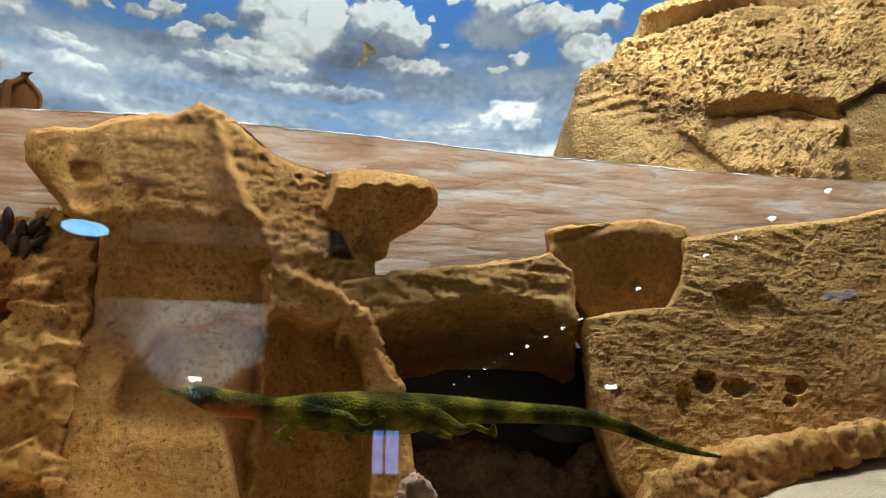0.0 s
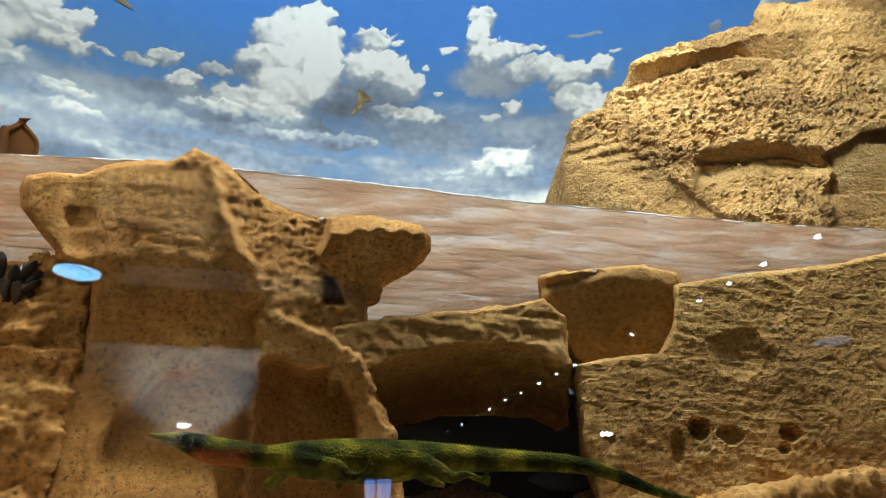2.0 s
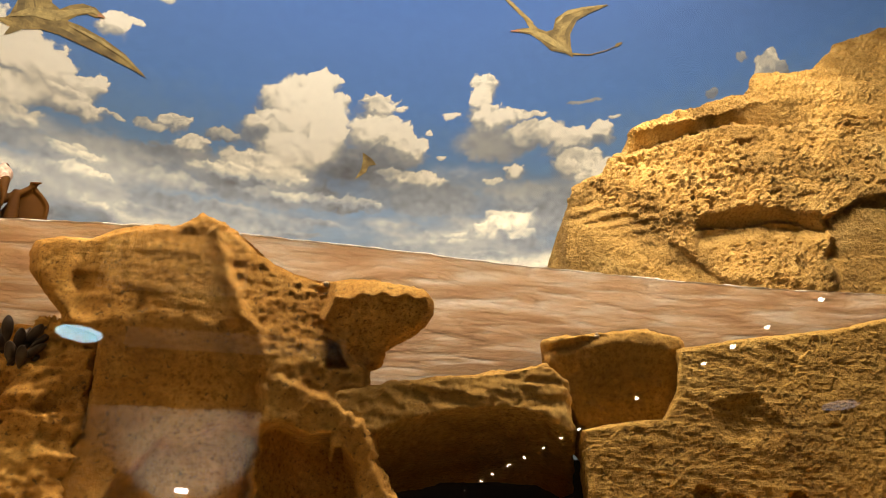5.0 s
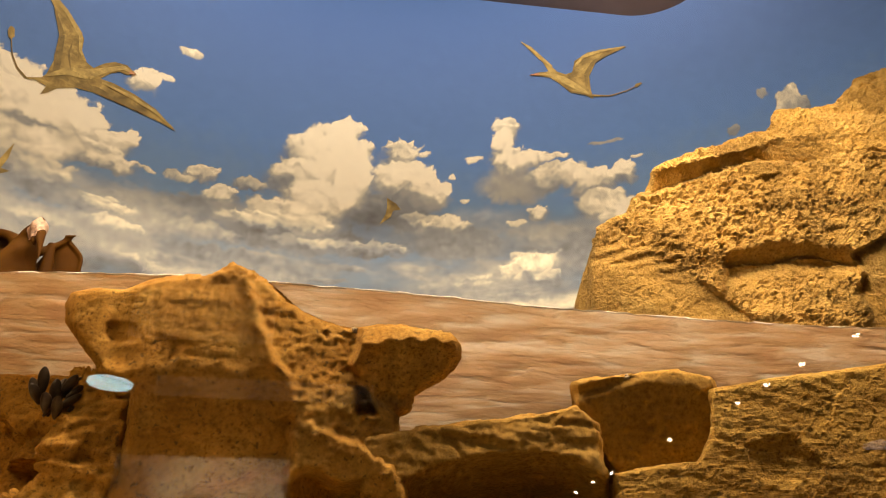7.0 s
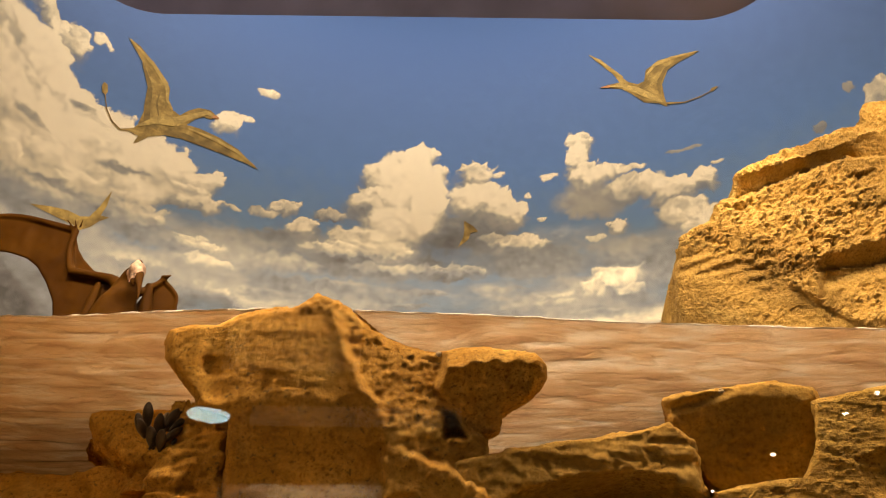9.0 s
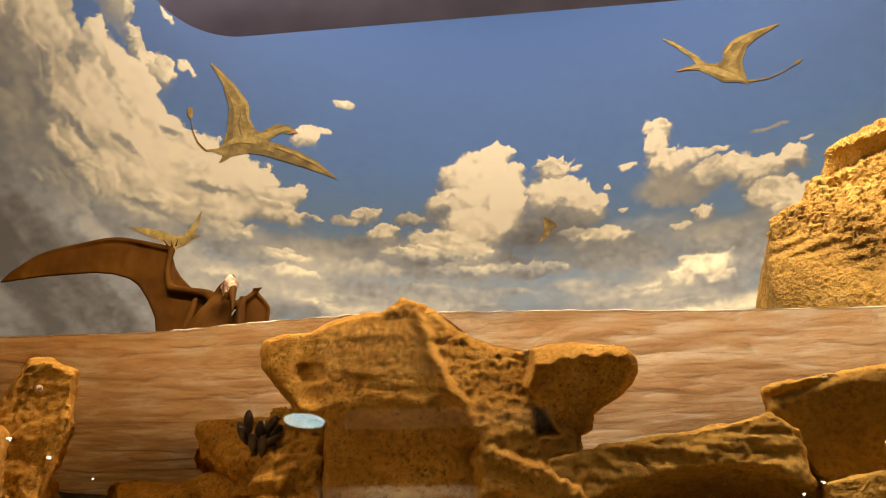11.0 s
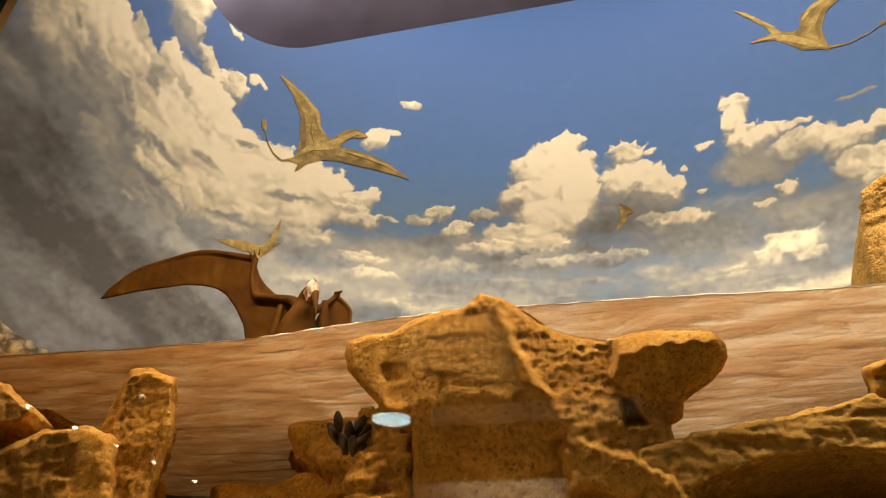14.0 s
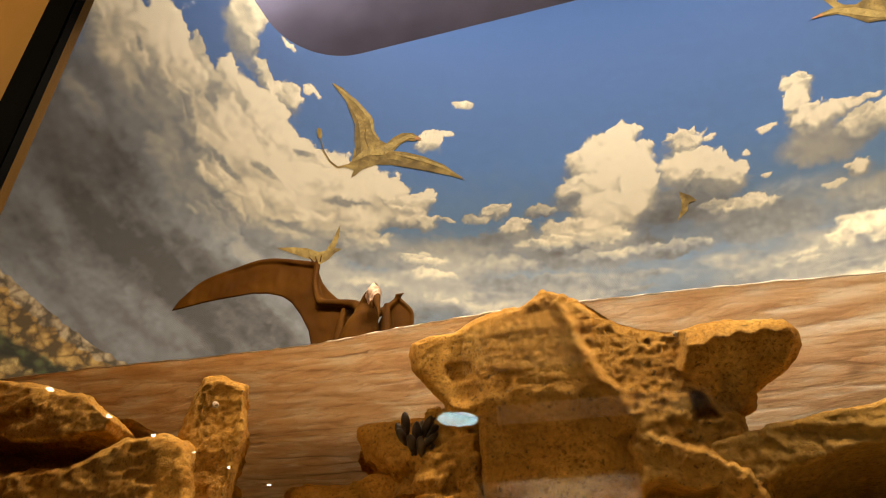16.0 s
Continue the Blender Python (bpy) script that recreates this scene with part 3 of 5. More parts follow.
    quads = np.stack([idx[:-1, :-1], idx[:-1, 1:], idx[1:, 1:], idx[1:, :-1]], -1).reshape(-1, 4)
    me = bpy.data.meshes.new("painted_backdrop")
    me.from_pydata(co.tolist(), [], quads.tolist())
    for nm, v in (("white", white), ("lit", lit), ("height", E)):
        at = me.attributes.new(nm, "FLOAT", "POINT")
        at.data.foreach_set("value", np.asarray(v.ravel(), np.float32))
    me.polygons.foreach_set("use_smooth", np.ones(len(me.polygons), bool))
    m, n, l, b = material("sky_paint")

    def attr(nm):
        at = n.new("ShaderNodeAttribute")
        at.attribute_name = nm
        return at.outputs["Fac"]

    def span(v, lo, hi):
        r = n.new("ShaderNodeMapRange")
        r.interpolation_type = "SMOOTHSTEP"
        r.inputs[1].default_value, r.inputs[2].default_value = lo, hi
        l.new(v, r.inputs[0])
        return r.outputs[0]

    def plus(a, v, k):
        s = n.new("ShaderNodeMath")
        s.operation = "MULTIPLY_ADD"
        s.inputs[1].default_value = k
        l.new(v, s.inputs[0])
        l.new(a, s.inputs[2])
        return s.outputs[0]
    co_n = n.new("ShaderNodeTexCoord")
    fine = add(n, "ShaderNodeTexNoise", Scale=16.0, Detail=6.0, Roughness=0.6)
    brush = add(n, "ShaderNodeTexNoise", Scale=28.0, Detail=5.0, Roughness=0.6)
    for t in (fine, brush):
        l.new(co_n.outputs["Object"], t.inputs["Vector"])
    half = n.new("ShaderNodeMath")
    half.operation = "SUBTRACT"
    half.inputs[1].default_value = 0.5
    l.new(fine.outputs["Fac"], half.inputs[0])
    sky = ramp(n, [(0.0, (0.15, 0.21, 0.28)), (0.35, (0.12, 0.26, 0.49)), (0.65, (0.065, 0.205, 0.55)), (1.0, (0.042, 0.14, 0.43))])
    l.new(span(plus(attr("height"), half.outputs[0], 5.0), 24, 50), sky.inputs[0])
    cloud = ramp(n, [(0.06, (0.055, 0.058, 0.066)), (0.20, (0.115, 0.125, 0.145)), (0.40, (0.215, 0.25, 0.295)), (0.58, (0.37, 0.39, 0.385)), (0.76, (0.67, 0.655, 0.55)), (0.92, (0.93, 0.90, 0.77))])
    l.new(plus(attr("lit"), half.outputs[0], 0.22), cloud.inputs[0])
    c = mixed(n, l, "MIX", span(plus(attr("white"), half.outputs[0], 0.35), 0.12, 0.88), sky.outputs[0], cloud.outputs[0])
    dab_tone = ramp(n, [(0.3, (0.93, 0.93, 0.93)), (0.7, (1.05, 1.05, 1.05))])
    l.new(brush.outputs["Fac"], dab_tone.inputs[0])
    c = mixed(n, l, "MULTIPLY", 1.0, c, dab_tone.outputs[0])
    l.new(c, b.inputs["Base Color"])
    b.inputs["Roughness"].default_value = 0.75
    me.materials.append(m)
    return tagged(new("backdrop", me), "curved backdrop painted with blue sky and cumulus clouds", "backdrop", kind="structure")


painted_sky()

# ---- the water sheet ----


def water_sheet():
    nx, ny = 420, 150
    xs, t = np.linspace(-2.75, 2.6, nx), np.linspace(0, 1, ny)
    X, T = np.meshgrid(xs, t)
    front = np.interp(X, (-1.4, -1.11, -0.79, -0.55, -0.36, -0.175, 0.0, 0.14, 0.33, 0.6, 0.8, 1.0, 1.25), (1.241, 1.256, 1.263, 1.235, 1.22, 1.224, 1.232, 1.238, 1.255, 1.267, 1.270, 1.268, 1.254))
    Y = front + (2.74 - front) * T ** 1.25
    P = np.stack([X.ravel() * 2.2, Y.ravel() * 7.0, 0 * X.ravel()], 1)
    swell = 0.012 * fbm(P, 3, 51).reshape(X.shape) + 0.006 * (1 - np.abs(fbm(P * (2.2, 3.0, 1) + 5, 3, 57))).reshape(X.shape)
    edge = 0.0012 * vnoise(np.stack([X.ravel() * 70, 0 * X.ravel(), 0 * X.ravel()], 1), 61).reshape(X.shape)
    swell = swell * np.clip(T / 0.06, 0.1, 1)
    low = WATER_Z + swell + edge * (T < 0.02)
    high = WATER_Z + 0.0035 + 0.9 * swell + 1.5 * edge * (T < 0.02)
    verts = np.concatenate([np.stack([X, Y, low], -1).reshape(-1, 3), np.stack([X, Y, high], -1).reshape(-1, 3)])
    idx = np.arange(nx * ny).reshape(ny, nx)
    q = np.stack([idx[:-1, :-1], idx[1:, :-1], idx[1:, 1:], idx[:-1, 1:]], -1).reshape(-1, 4)
    top = q[:, ::-1] + nx * ny
    fr = np.stack([idx[0, :-1], idx[0, 1:], idx[0, 1:] + nx * ny, idx[0, :-1] + nx * ny], -1)
    me = bpy.data.meshes.new("water_sheet")
    me.from_pydata(verts.tolist(), [], np.concatenate([q, top, fr]).tolist())
    me.polygons.foreach_set("use_smooth", np.ones(len(me.polygons), bool))
    m, n, l, b = material("clouded_resin")
    n.remove(b)
    co = n.new("ShaderNodeTexCoord")
    mp = n.new("ShaderNodeMapping")
    mp.inputs["Scale"].default_value = (2.6, 6.5, 1.0)
    l.new(co.outputs["Object"], mp.inputs["Vector"])
    rip = add(n, "ShaderNodeTexNoise", Scale=3.0, Detail=6.0, Roughness=0.55)
    l.new(mp.outputs[0], rip.inputs["Vector"])
    # light crests and shaded troughs of the ripples, put into the resin's colour
    col = ramp(n, [(0.32, (0.66, 0.50, 0.37)), (0.46, (0.75, 0.60, 0.45)), (0.54, (0.79, 0.66, 0.53)), (0.66, (0.87, 0.80, 0.71))])
    tl, df = n.new("ShaderNodeBsdfTranslucent"), n.new("ShaderNodeBsdfDiffuse")
    gl = n.new("ShaderNodeBsdfGlossy")
    gl.inputs["Roughness"].default_value = 0.14
    warp = n.new("ShaderNodeVectorMath")
    warp.operation = "MULTIPLY_ADD"
    warp.inputs[1].default_value = (0.35, 0.35, 0.0)
    l.new(rip.outputs["Color"], warp.inputs[0])
    l.new(mp.outputs[0], warp.inputs[2])
    wav = add(n, "ShaderNodeTexNoise", Scale=4.0, Detail=2.5, Roughness=0.45)
    l.new(warp.outputs[0], wav.inputs["Vector"])
    l.new(wav.outputs["Fac"], col.inputs[0])
    wav2 = add(n, "ShaderNodeTexNoise", Scale=5.5, Detail=1.5, Roughness=0.4)
    l.new(warp.outputs[0], wav2.inputs["Vector"])
    # thin shaded creases with a bright line beside them, painted as colour
    line = ramp(n, [(0.44, (1, 1, 1)), (0.50, (0.88, 0.85, 0.82)), (0.52, (1.07, 1.07, 1.08)), (0.57, (1, 1, 1))])
    l.new(wav2.outputs["Fac"], line.inputs[0])
    rippled = mixed(n, l, "MULTIPLY", 1.0, col.outputs[0], line.outputs[0])
    # the sheet's shading towards the west is painted as a darker, browner tint
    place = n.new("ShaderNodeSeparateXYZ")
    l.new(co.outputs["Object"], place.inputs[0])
    west_shade = n.new("ShaderNodeMapRange")
    west_shade.inputs[1].default_value, west_shade.inputs[2].default_value, west_shade.inputs[4].default_value = -0.2, -1.3, 0.85
    l.new(place.outputs["X"], west_shade.inputs[0])
    rippled = mixed(n, l, "MULTIPLY", west_shade.outputs[0], rippled, (0.74, 0.60, 0.42))
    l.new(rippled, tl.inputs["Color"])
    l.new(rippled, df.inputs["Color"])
    bp = add(n, "ShaderNodeBump", Strength=1.0, Distance=0.04)
    l.new(wav.outputs["Fac"], bp.inputs["Height"])
    for s in (tl, df, gl):
        l.new(bp.outputs[0], s.inputs["Normal"])
    a, c = n.new("ShaderNodeMixShader"), n.new("ShaderNodeMixShader")
    a.inputs[0].default_value = 0.15
    l.new(tl.outputs[0], a.inputs[1])
    l.new(df.outputs[0], a.inputs[2])
    fr_n = add(n, "ShaderNodeFresnel", IOR=1.45)
    l.new(fr_n.outputs[0], c.inputs[0])
    l.new(a.outputs[0], c.inputs[1])
    l.new(gl.outputs[0], c.inputs[2])
    l.new(c.outputs[0], n["Material Output"].inputs["Surface"])
    me.materials.append(m)
    # the sparkle on the front edge is painted as broken white faces
    sparkle = vnoise(np.stack([xs[:-1] * 24, 0 * xs[:-1], 0 * xs[:-1]], 1), 63) + 0.7 - 1.5 * np.abs(xs[:-1] - 0.2)
    me.materials.append(plain("edge_sparkle", (0.82, 0.76, 0.70), 0.18, vary=0.2, scale=70.0, bump=1.0))
    me.polygons.foreach_set("material_index", np.concatenate([np.zeros(2 * len(q), np.int32), (sparkle > 0).astype(np.int32)]))
    return tagged(new("water_surface", me), "rippled pinkish resin sheet standing for the sea's surface", "water", kind="structure")


water_sheet()

# ---- floor of the diorama ----


def sand_floor():
    nx, ny = 220, 120
    xs, ys = np.linspace(-2.9, 2.9, nx), np.linspace(0.86, 2.76, ny)
    X, Y = np.meshgrid(xs, ys)
    P = np.stack([X.ravel() * 3, Y.ravel() * 3, 0 * X.ravel()], 1)
    Z = 1.165 + 0.12 * np.clip((Y - 0.84) / 0.28, 0, 1.2) * np.clip((X - 0.35) / 0.5, 0, 1.2) + 0.015 * fbm(P, 4, 71).reshape(X.shape)
    idx = np.arange(nx * ny).reshape(ny, nx)
    q = np.stack([idx[:-1, :-1], idx[:-1, 1:], idx[1:, 1:], idx[1:, :-1]], -1).reshape(-1, 4)
    me = bpy.data.meshes.new("sea_floor")
    me.from_pydata(np.stack([X, Y, Z], -1).reshape(-1, 3).tolist(), [], q.tolist())
    me.polygons.foreach_set("use_smooth", np.ones(len(me.polygons), bool))
    me.materials.append(SAND)
    return tagged(new("ground", me), "pale sandy floor rising towards the rocks", "ground", kind="structure")


sand_floor()

# ---- rocks ----


def step(v, width):
    t = np.clip(v / width, 0, 1)
    return t * t * (3 - 2 * t)


def horned_lines(x, z):
    """The ridge down the head, the brow over the hollow, the horn's root and its crest."""
    wob = 0.003 * np.sin(z * 90) + 0.002 * np.sin(z * 213 + x * 60)
    ridge = np.interp(z, (1.613, 1.631, 1.668, 1.713, 1.766, 1.814, 1.90), (-0.112, -0.101, -0.111, -0.149, -0.177, -0.196, -0.225)) + wob
    brow = np.interp(x, (-0.115, -0.08, -0.02, 0.006, 0.027, 0.067, 0.084, 0.122), (1.612, 1.603, 1.579, 1.570, 1.555, 1.528, 1.478, 1.416)) + 0.002 * np.sin(x * 130) + 0.002 * np.sin(x * 311)
    root = np.interp(z, (1.62, 1.655, 1.69, 1.719, 1.758, 1.79), (0.075, 0.028, 0.004, -0.021, -0.009, -0.012))
    crest = np.interp(x, (-0.02, 0.073, 0.173), (1.752, 1.779, 1.778)) + 0.004 * np.sin(x * 150)
    return ridge, brow, root, crest


def horned_relief(x, z):
    """The sunk rough face between the ridge and the horn, the overhanging horn, and the hollow under the brow."""
    ridge, brow, root, crest = horned_lines(x, z)
    right = step(x - ridge, 0.016)
    over = step(z - brow, 0.012)
    sunk = right * over * (0.020 + np.clip((x - ridge) * 0.22, 0, 0.032))
    horn = step(x - root, 0.014) * step(z - 1.615, 0.01)
    horn_form = -0.012 + 0.65 * np.clip(crest - z, 0, 0.2) + 0.9 * np.clip(z - crest, 0, 0.05)
    top = np.interp(x, (-0.33, -0.312, -0.253, -0.166, -0.075, 0.021, 0.061, 0.075), (1.36, 1.436, 1.494, 1.522, 1.531, 1.513, 1.468, 1.40)) + 0.006 * np.sin(x * 70)
    in_hollow = step(top - z, 0.022) * step(z - 1.30 + 0.2 * step(x + 0.16, 0.08), 0.09) * step(x + 0.335, 0.03) * step(0.088 - x, 0.02)
    under = (1 - over) * step(x + 0.135, 0.05) * (0.022 + 0.10 * np.clip(brow - z, 0, 0.10))
    hollow = in_hollow * (0.035 + 0.13 * step(x + 0.16, 0.16))
    seam = 0.004 * np.exp(-((x + 0.333 - 0.25 * (z - 1.71)) / 0.008) ** 2) * step(z - 1.655, 0.02) * step(1.76 - z, 0.02)
    lobe = 0.013 * np.exp(-((x + 0.432 + 0.15 * (z - 1.77)) / 0.022) ** 2) * step(z - 1.68, 0.03)
    left = (1 - right) * (0.05 * np.clip(-0.30 - x, 0, 0.3) - 0.05 * np.clip(z - 1.72, 0, 0.12) + 0.12 * np.clip(z - 1.835, 0, 0.1)) * step(z - 1.55, 0.1)
    shank = (1 - right) * 0.34 * np.clip(1.70 + 0.05 * (x + 0.3) + 0.008 * np.sin(x * 37) + 0.004 * np.sin(x * 91 + z * 40) - z, 0, 0.16)
    edge = -0.006 * np.exp(-((x - ridge + 0.004) / 0.010) ** 2) * over
    notch = 0.06 * np.clip(np.minimum(np.minimum((x + 0.003) / 0.006, (0.030 - x - 0.5 * (z - 1.65)) / 0.006), np.minimum((z - 1.624) / 0.006, (1.682 - z - 0.5 * x) / 0.006)), 0, 1)
    bowl = 0.010 * np.sqrt(np.clip(1 - ((x + 0.428 + 0.2 * (z - 1.77)) / 0.030) ** 2 - ((z - 1.764) / 0.027) ** 2, 0, 1)) * step(1.785 - z, 0.012)
    return sunk * (1 - horn) + horn * horn_form + notch + bowl + under + hollow + seam + lobe + left + edge + shank


def horned_calm(x, z):
    """Worn smooth left of the ridge and below the brow, rough between ridge and horn and along the edges."""
    ridge, brow, root, _ = horned_lines(x, z)
    right = step(x - ridge + 0.02, 0.03) * step(z - brow + 0.035, 0.03)
    horn = step(x - root, 0.014) * step(z - 1.615, 0.01)
    tip = step(z - 1.868, 0.012)
    side = step(x - 0.03, 0.03) * step(1.56 - z, 0.04)
    return np.clip(0.22 + 0.62 * right * (1 - 0.60 * horn) + 0.5 * tip + 0.22 * side, 0, 1.1)


HEAD = [(-0.253, 1.916), (-0.271, 1.898), (-0.296, 1.880), (-0.362, 1.874), (-0.400, 1.866), (-0.436, 1.843), (-0.489, 1.843), (-0.526, 1.831), (-0.529, 1.809), (-0.520, 1.774), (-0.476, 1.723), (-0.450, 1.697), (-0.448, 1.683), (-0.379, 1.665), (-0.362, 1.585), (-0.153, 1.577), (0.068, 1.585), (0.070, 1.628), (0.095, 1.643), (0.101, 1.665), (0.120, 1.683), (0.148, 1.702), (0.170, 1.722), (0.185, 1.748), (0.188, 1.768), (0.173, 1.790), (0.124, 1.799), (0.074, 1.802), (0.030, 1.798), (-0.015, 1.787), (-0.071, 1.800), (-0.116, 1.814), (-0.149, 1.839), (-0.183, 1.868), (-0.211, 1.887), (-0.239, 1.906)]
LIMB = [(-0.389, 1.682), (-0.375, 1.585), (-0.377, 1.536), (-0.384, 1.498), (-0.392, 1.474), (-0.397, 1.434), (-0.395, 1.389), (-0.388, 1.325), (-0.391, 1.272), (-0.400, 1.166), (0.178, 1.166), (0.154, 1.251), (0.144, 1.312), (0.131, 1.404), (0.109, 1.436), (0.087, 1.469), (0.078, 1.528), (0.071, 1.568), (0.070, 1.619), (-0.159, 1.606)]
rock("horned_rock", [(HEAD, 1.185, 1.22, 1.40, 0.04, 0.5, 0.6), (LIMB, 1.185, 1.22, 1.75, 0.04)], SANDSTONE,
     "tall sandstone rock with two horns, its tip above water", voxel=0.0036, seed=2, rough=0.006, beds=0.003, knobs=0.0032, relief=horned_relief, calm=horned_calm, smooth=1, crumb=0.006, chip=0.004)
rock("side_pillar", [([(-0.506, 1.713), (-0.462, 1.702), (-0.403, 1.689), (-0.397, 1.524), (-0.411, 1.447), (-0.404, 1.232), (-0.577, 1.231), (-0.624, 1.439), (-0.547, 1.48), (-0.503, 1.519), (-0.502, 1.61)], 1.235, 1.285, 1.62, 0.08)], SANDSTONE, "rough sandstone pillar behind the horned rock", voxel=0.0045, seed=3, knobs=0.006, smooth=0, crumb=0.008, chip=0.011)
rock("arch_rock", [([(0.018, 1.593), (0.119, 1.614), (0.223, 1.633), (0.331, 1.652), (0.414, 1.673), (0.451, 1.643), (0.456, 1.549), (0.409, 1.583), (0.329, 1.592), (0.223, 1.581), (0.140, 1.557), (0.022, 1.505)], 1.22, 1.26, 1.95, 0.03)], SMOOTH, "smooth sandstone ledge bridging the dark cave", seed=4, rough=0.006, beds=0.004, bed_step=0.016, knobs=0.002, crumb=0.0035, chip=0.0025, smooth=0, voxel=0.004)
def block_relief(x, z):
    """A front that leans out over its foot, with a shallow groove across its upper corner."""
    groove = 0.008 * np.exp(-((z - 1.735 - 0.35 * (x - 0.50)) / 0.010) ** 2) * step(0.60 - x, 0.05)
    return 0.29 * np.clip(1.745 - z, 0, 0.2) + groove


rock("perched_block", [([(0.420, 1.727), (0.453, 1.739), (0.524, 1.753), (0.632, 1.765), (0.711, 1.760), (0.713, 1.712), (0.737, 1.677), (0.717, 1.617), (0.646, 1.568), (0.520, 1.560), (0.486, 1.561), (0.435, 1.626), (0.421, 1.682)], 1.24, 1.28, 1.6, 0.05)], SMOOTH, "angular smooth sandstone block under the water sheet", relief=block_relief, voxel=0.005, seed=5, beds=0.002, rough=0.005, smooth=0, knobs=0.0018, crumb=0.0016, chip=0.004)
rock("banded_cliff", [([(0.684, 1.717), (0.796, 1.742), (0.924, 1.762), (1.043, 1.785), (1.070, 1.791), (1.152, 1.813), (1.418, 1.875), (1.330, 1.364), (0.998, 1.348), (0.843, 1.316), (0.552, 1.218), (0.514, 1.255), (0.483, 1.368), (0.471, 1.418), (0.472, 1.510), (0.469, 1.547), (0.519, 1.555), (0.632, 1.571), (0.671, 1.629)], 1.21, 1.25, 1.8, 0.03)], BANDED, "banded sandstone cliff with round borings under water", crisp=True, voxel=0.0042, seed=6, rough=0.005, beds=0.0020, bed_step=0.009, knobs=0.001, crumb=0.0017, smooth=0, chip=0.0015,
     dents=((0.668, 1.22, 1.430, 0.019, 0.018, 0.03), (0.730, 1.22, 1.420, 0.023, 0.017, 0.018), (0.845, 1.22, 1.428, 0.019, 0.012, 0.028), (0.828, 1.22, 1.400, 0.011, 0.008, 0.02), (0.625, 1.22, 1.400, 0.014, 0.030, 0.012), (0.775, 1.22, 1.575, 0.060, 0.045, 0.012)))
rock("low_ledge", [([(0.506, 1.242), (0.527, 1.263), (0.647, 1.297), (0.771, 1.319), (0.915, 1.356), (0.988, 1.346), (1.022, 1.309), (0.914, 1.307), (0.760, 1.256), (0.626, 1.217), (0.503, 1.217)], 1.09, 1.14, 1.35, 0.06)], SANDSTONE, "crumbly low sandstone ledge on the sand", seed=7, knobs=0.009, voxel=0.004, crumb=0.006, smooth=0, chip=0.006)


def cliff_lines(x, z):
    """The lip and foot of the overhang, the hollow's top, the smooth slab's upper edge and the shaded lobe's side."""
    wob = 0.006 * np.sin(x * 17) + 0.003 * np.sin(x * 73 + 1)
    lip = np.interp(x, (0.8, 0.842, 1.017, 1.221, 1.289, 1.6, 2.1), (2.54, 2.570, 2.640, 2.715, 2.755, 2.86, 2.95)) + 0.5 * wob
    foot = np.interp(x, (0.8, 0.849, 1.005, 1.204, 1.404, 1.6, 2.1), (2.47, 2.484, 2.576, 2.646, 2.673, 2.74, 2.83)) + wob
    roof = np.interp(x, (0.99, 1.03, 1.2, 1.43, 1.5), (2.262, 2.30, 2.345, 2.37, 2.36)) + wob
    slab = np.interp(x, (0.55, 0.66, 0.811, 0.919, 1.084, 1.16), (2.25, 2.325, 2.304, 2.222, 2.094, 1.95)) + 0.8 * wob
    side = np.interp(z, (2.05, 2.12, 2.331, 2.42, 2.6), (1.375, 1.403, 1.437, 1.56, 2.2)) + 0.012 * np.sin(z * 45)
    return lip, foot, roof, slab, side


def cliff_relief(x, z):
    """The overhanging layers of the upper cliff, its hollow, the smooth slab low on its face and the shaded lobe."""
    lip, foot, roof, slab, side = cliff_lines(x, z)
    frac = np.clip((z - foot) / np.maximum(lip - foot, 0.01), 0, 1)
    over = 0.06 * (1 - frac) * step(z - foot, 0.006) * step(lip - z, 0.004) * step(x - 0.80, 0.05) * step(1.55 - x, 0.2) + 0.30 * np.clip(z - lip, 0, 0.3)
    hollow = 0.05 * np.minimum(np.clip((roof - z) / 0.07, 0, 1), np.clip((z - roof + 0.22) / 0.15, 0, 1)) * step(x - 0.99, 0.03) * step(1.46 - x, 0.03)
    low = step(slab - z, 0.02)
    lines = 0.0042 * np.sin((z - 0.28 * x) * 170 + 2 * np.sin(x * 13)) * low * step(z - slab + 0.10, 0.04) * step(0.90 - x, 0.06)
    lobe = step(x - side, 0.02) * (0.03 + 0.16 * np.clip(2.40 - z, 0, 0.35))
    ledge = (z - 0.12 * x + 0.02 * np.sin(x * 9) + 0.01 * np.sin(x * 23)) / 0.085
    lay = 0.014 * (1 - ledge % 1.0) * np.clip(0.6 + 0.9 * np.sin(x * 5.3 + 2.1 * np.floor(ledge)), 0, 1) * (1 - low) * step(foot - z, 0.02)
    return over + hollow + lines + lobe + lay + 0.010 * low + 0.12 * low * np.clip(2.18 - z, 0, 0.2)


def cliff_calm(x, z):
    lip, foot, roof, slab, side = cliff_lines(x, z)
    band = step(z - foot, 0.02) * step(lip - z, 0.02) * step(1.5 - x, 0.2)
    hollow = step(roof - z, 0.02) * step(z - roof + 0.13, 0.04) * step(x - 0.99, 0.03) * step(1.46 - x, 0.03)
    quiet = np.maximum(np.maximum(band, hollow), np.maximum(0.95 * step(slab - z, 0.02), step(x - side, 0.02)))
    return 1.0 - 0.72 * quiet


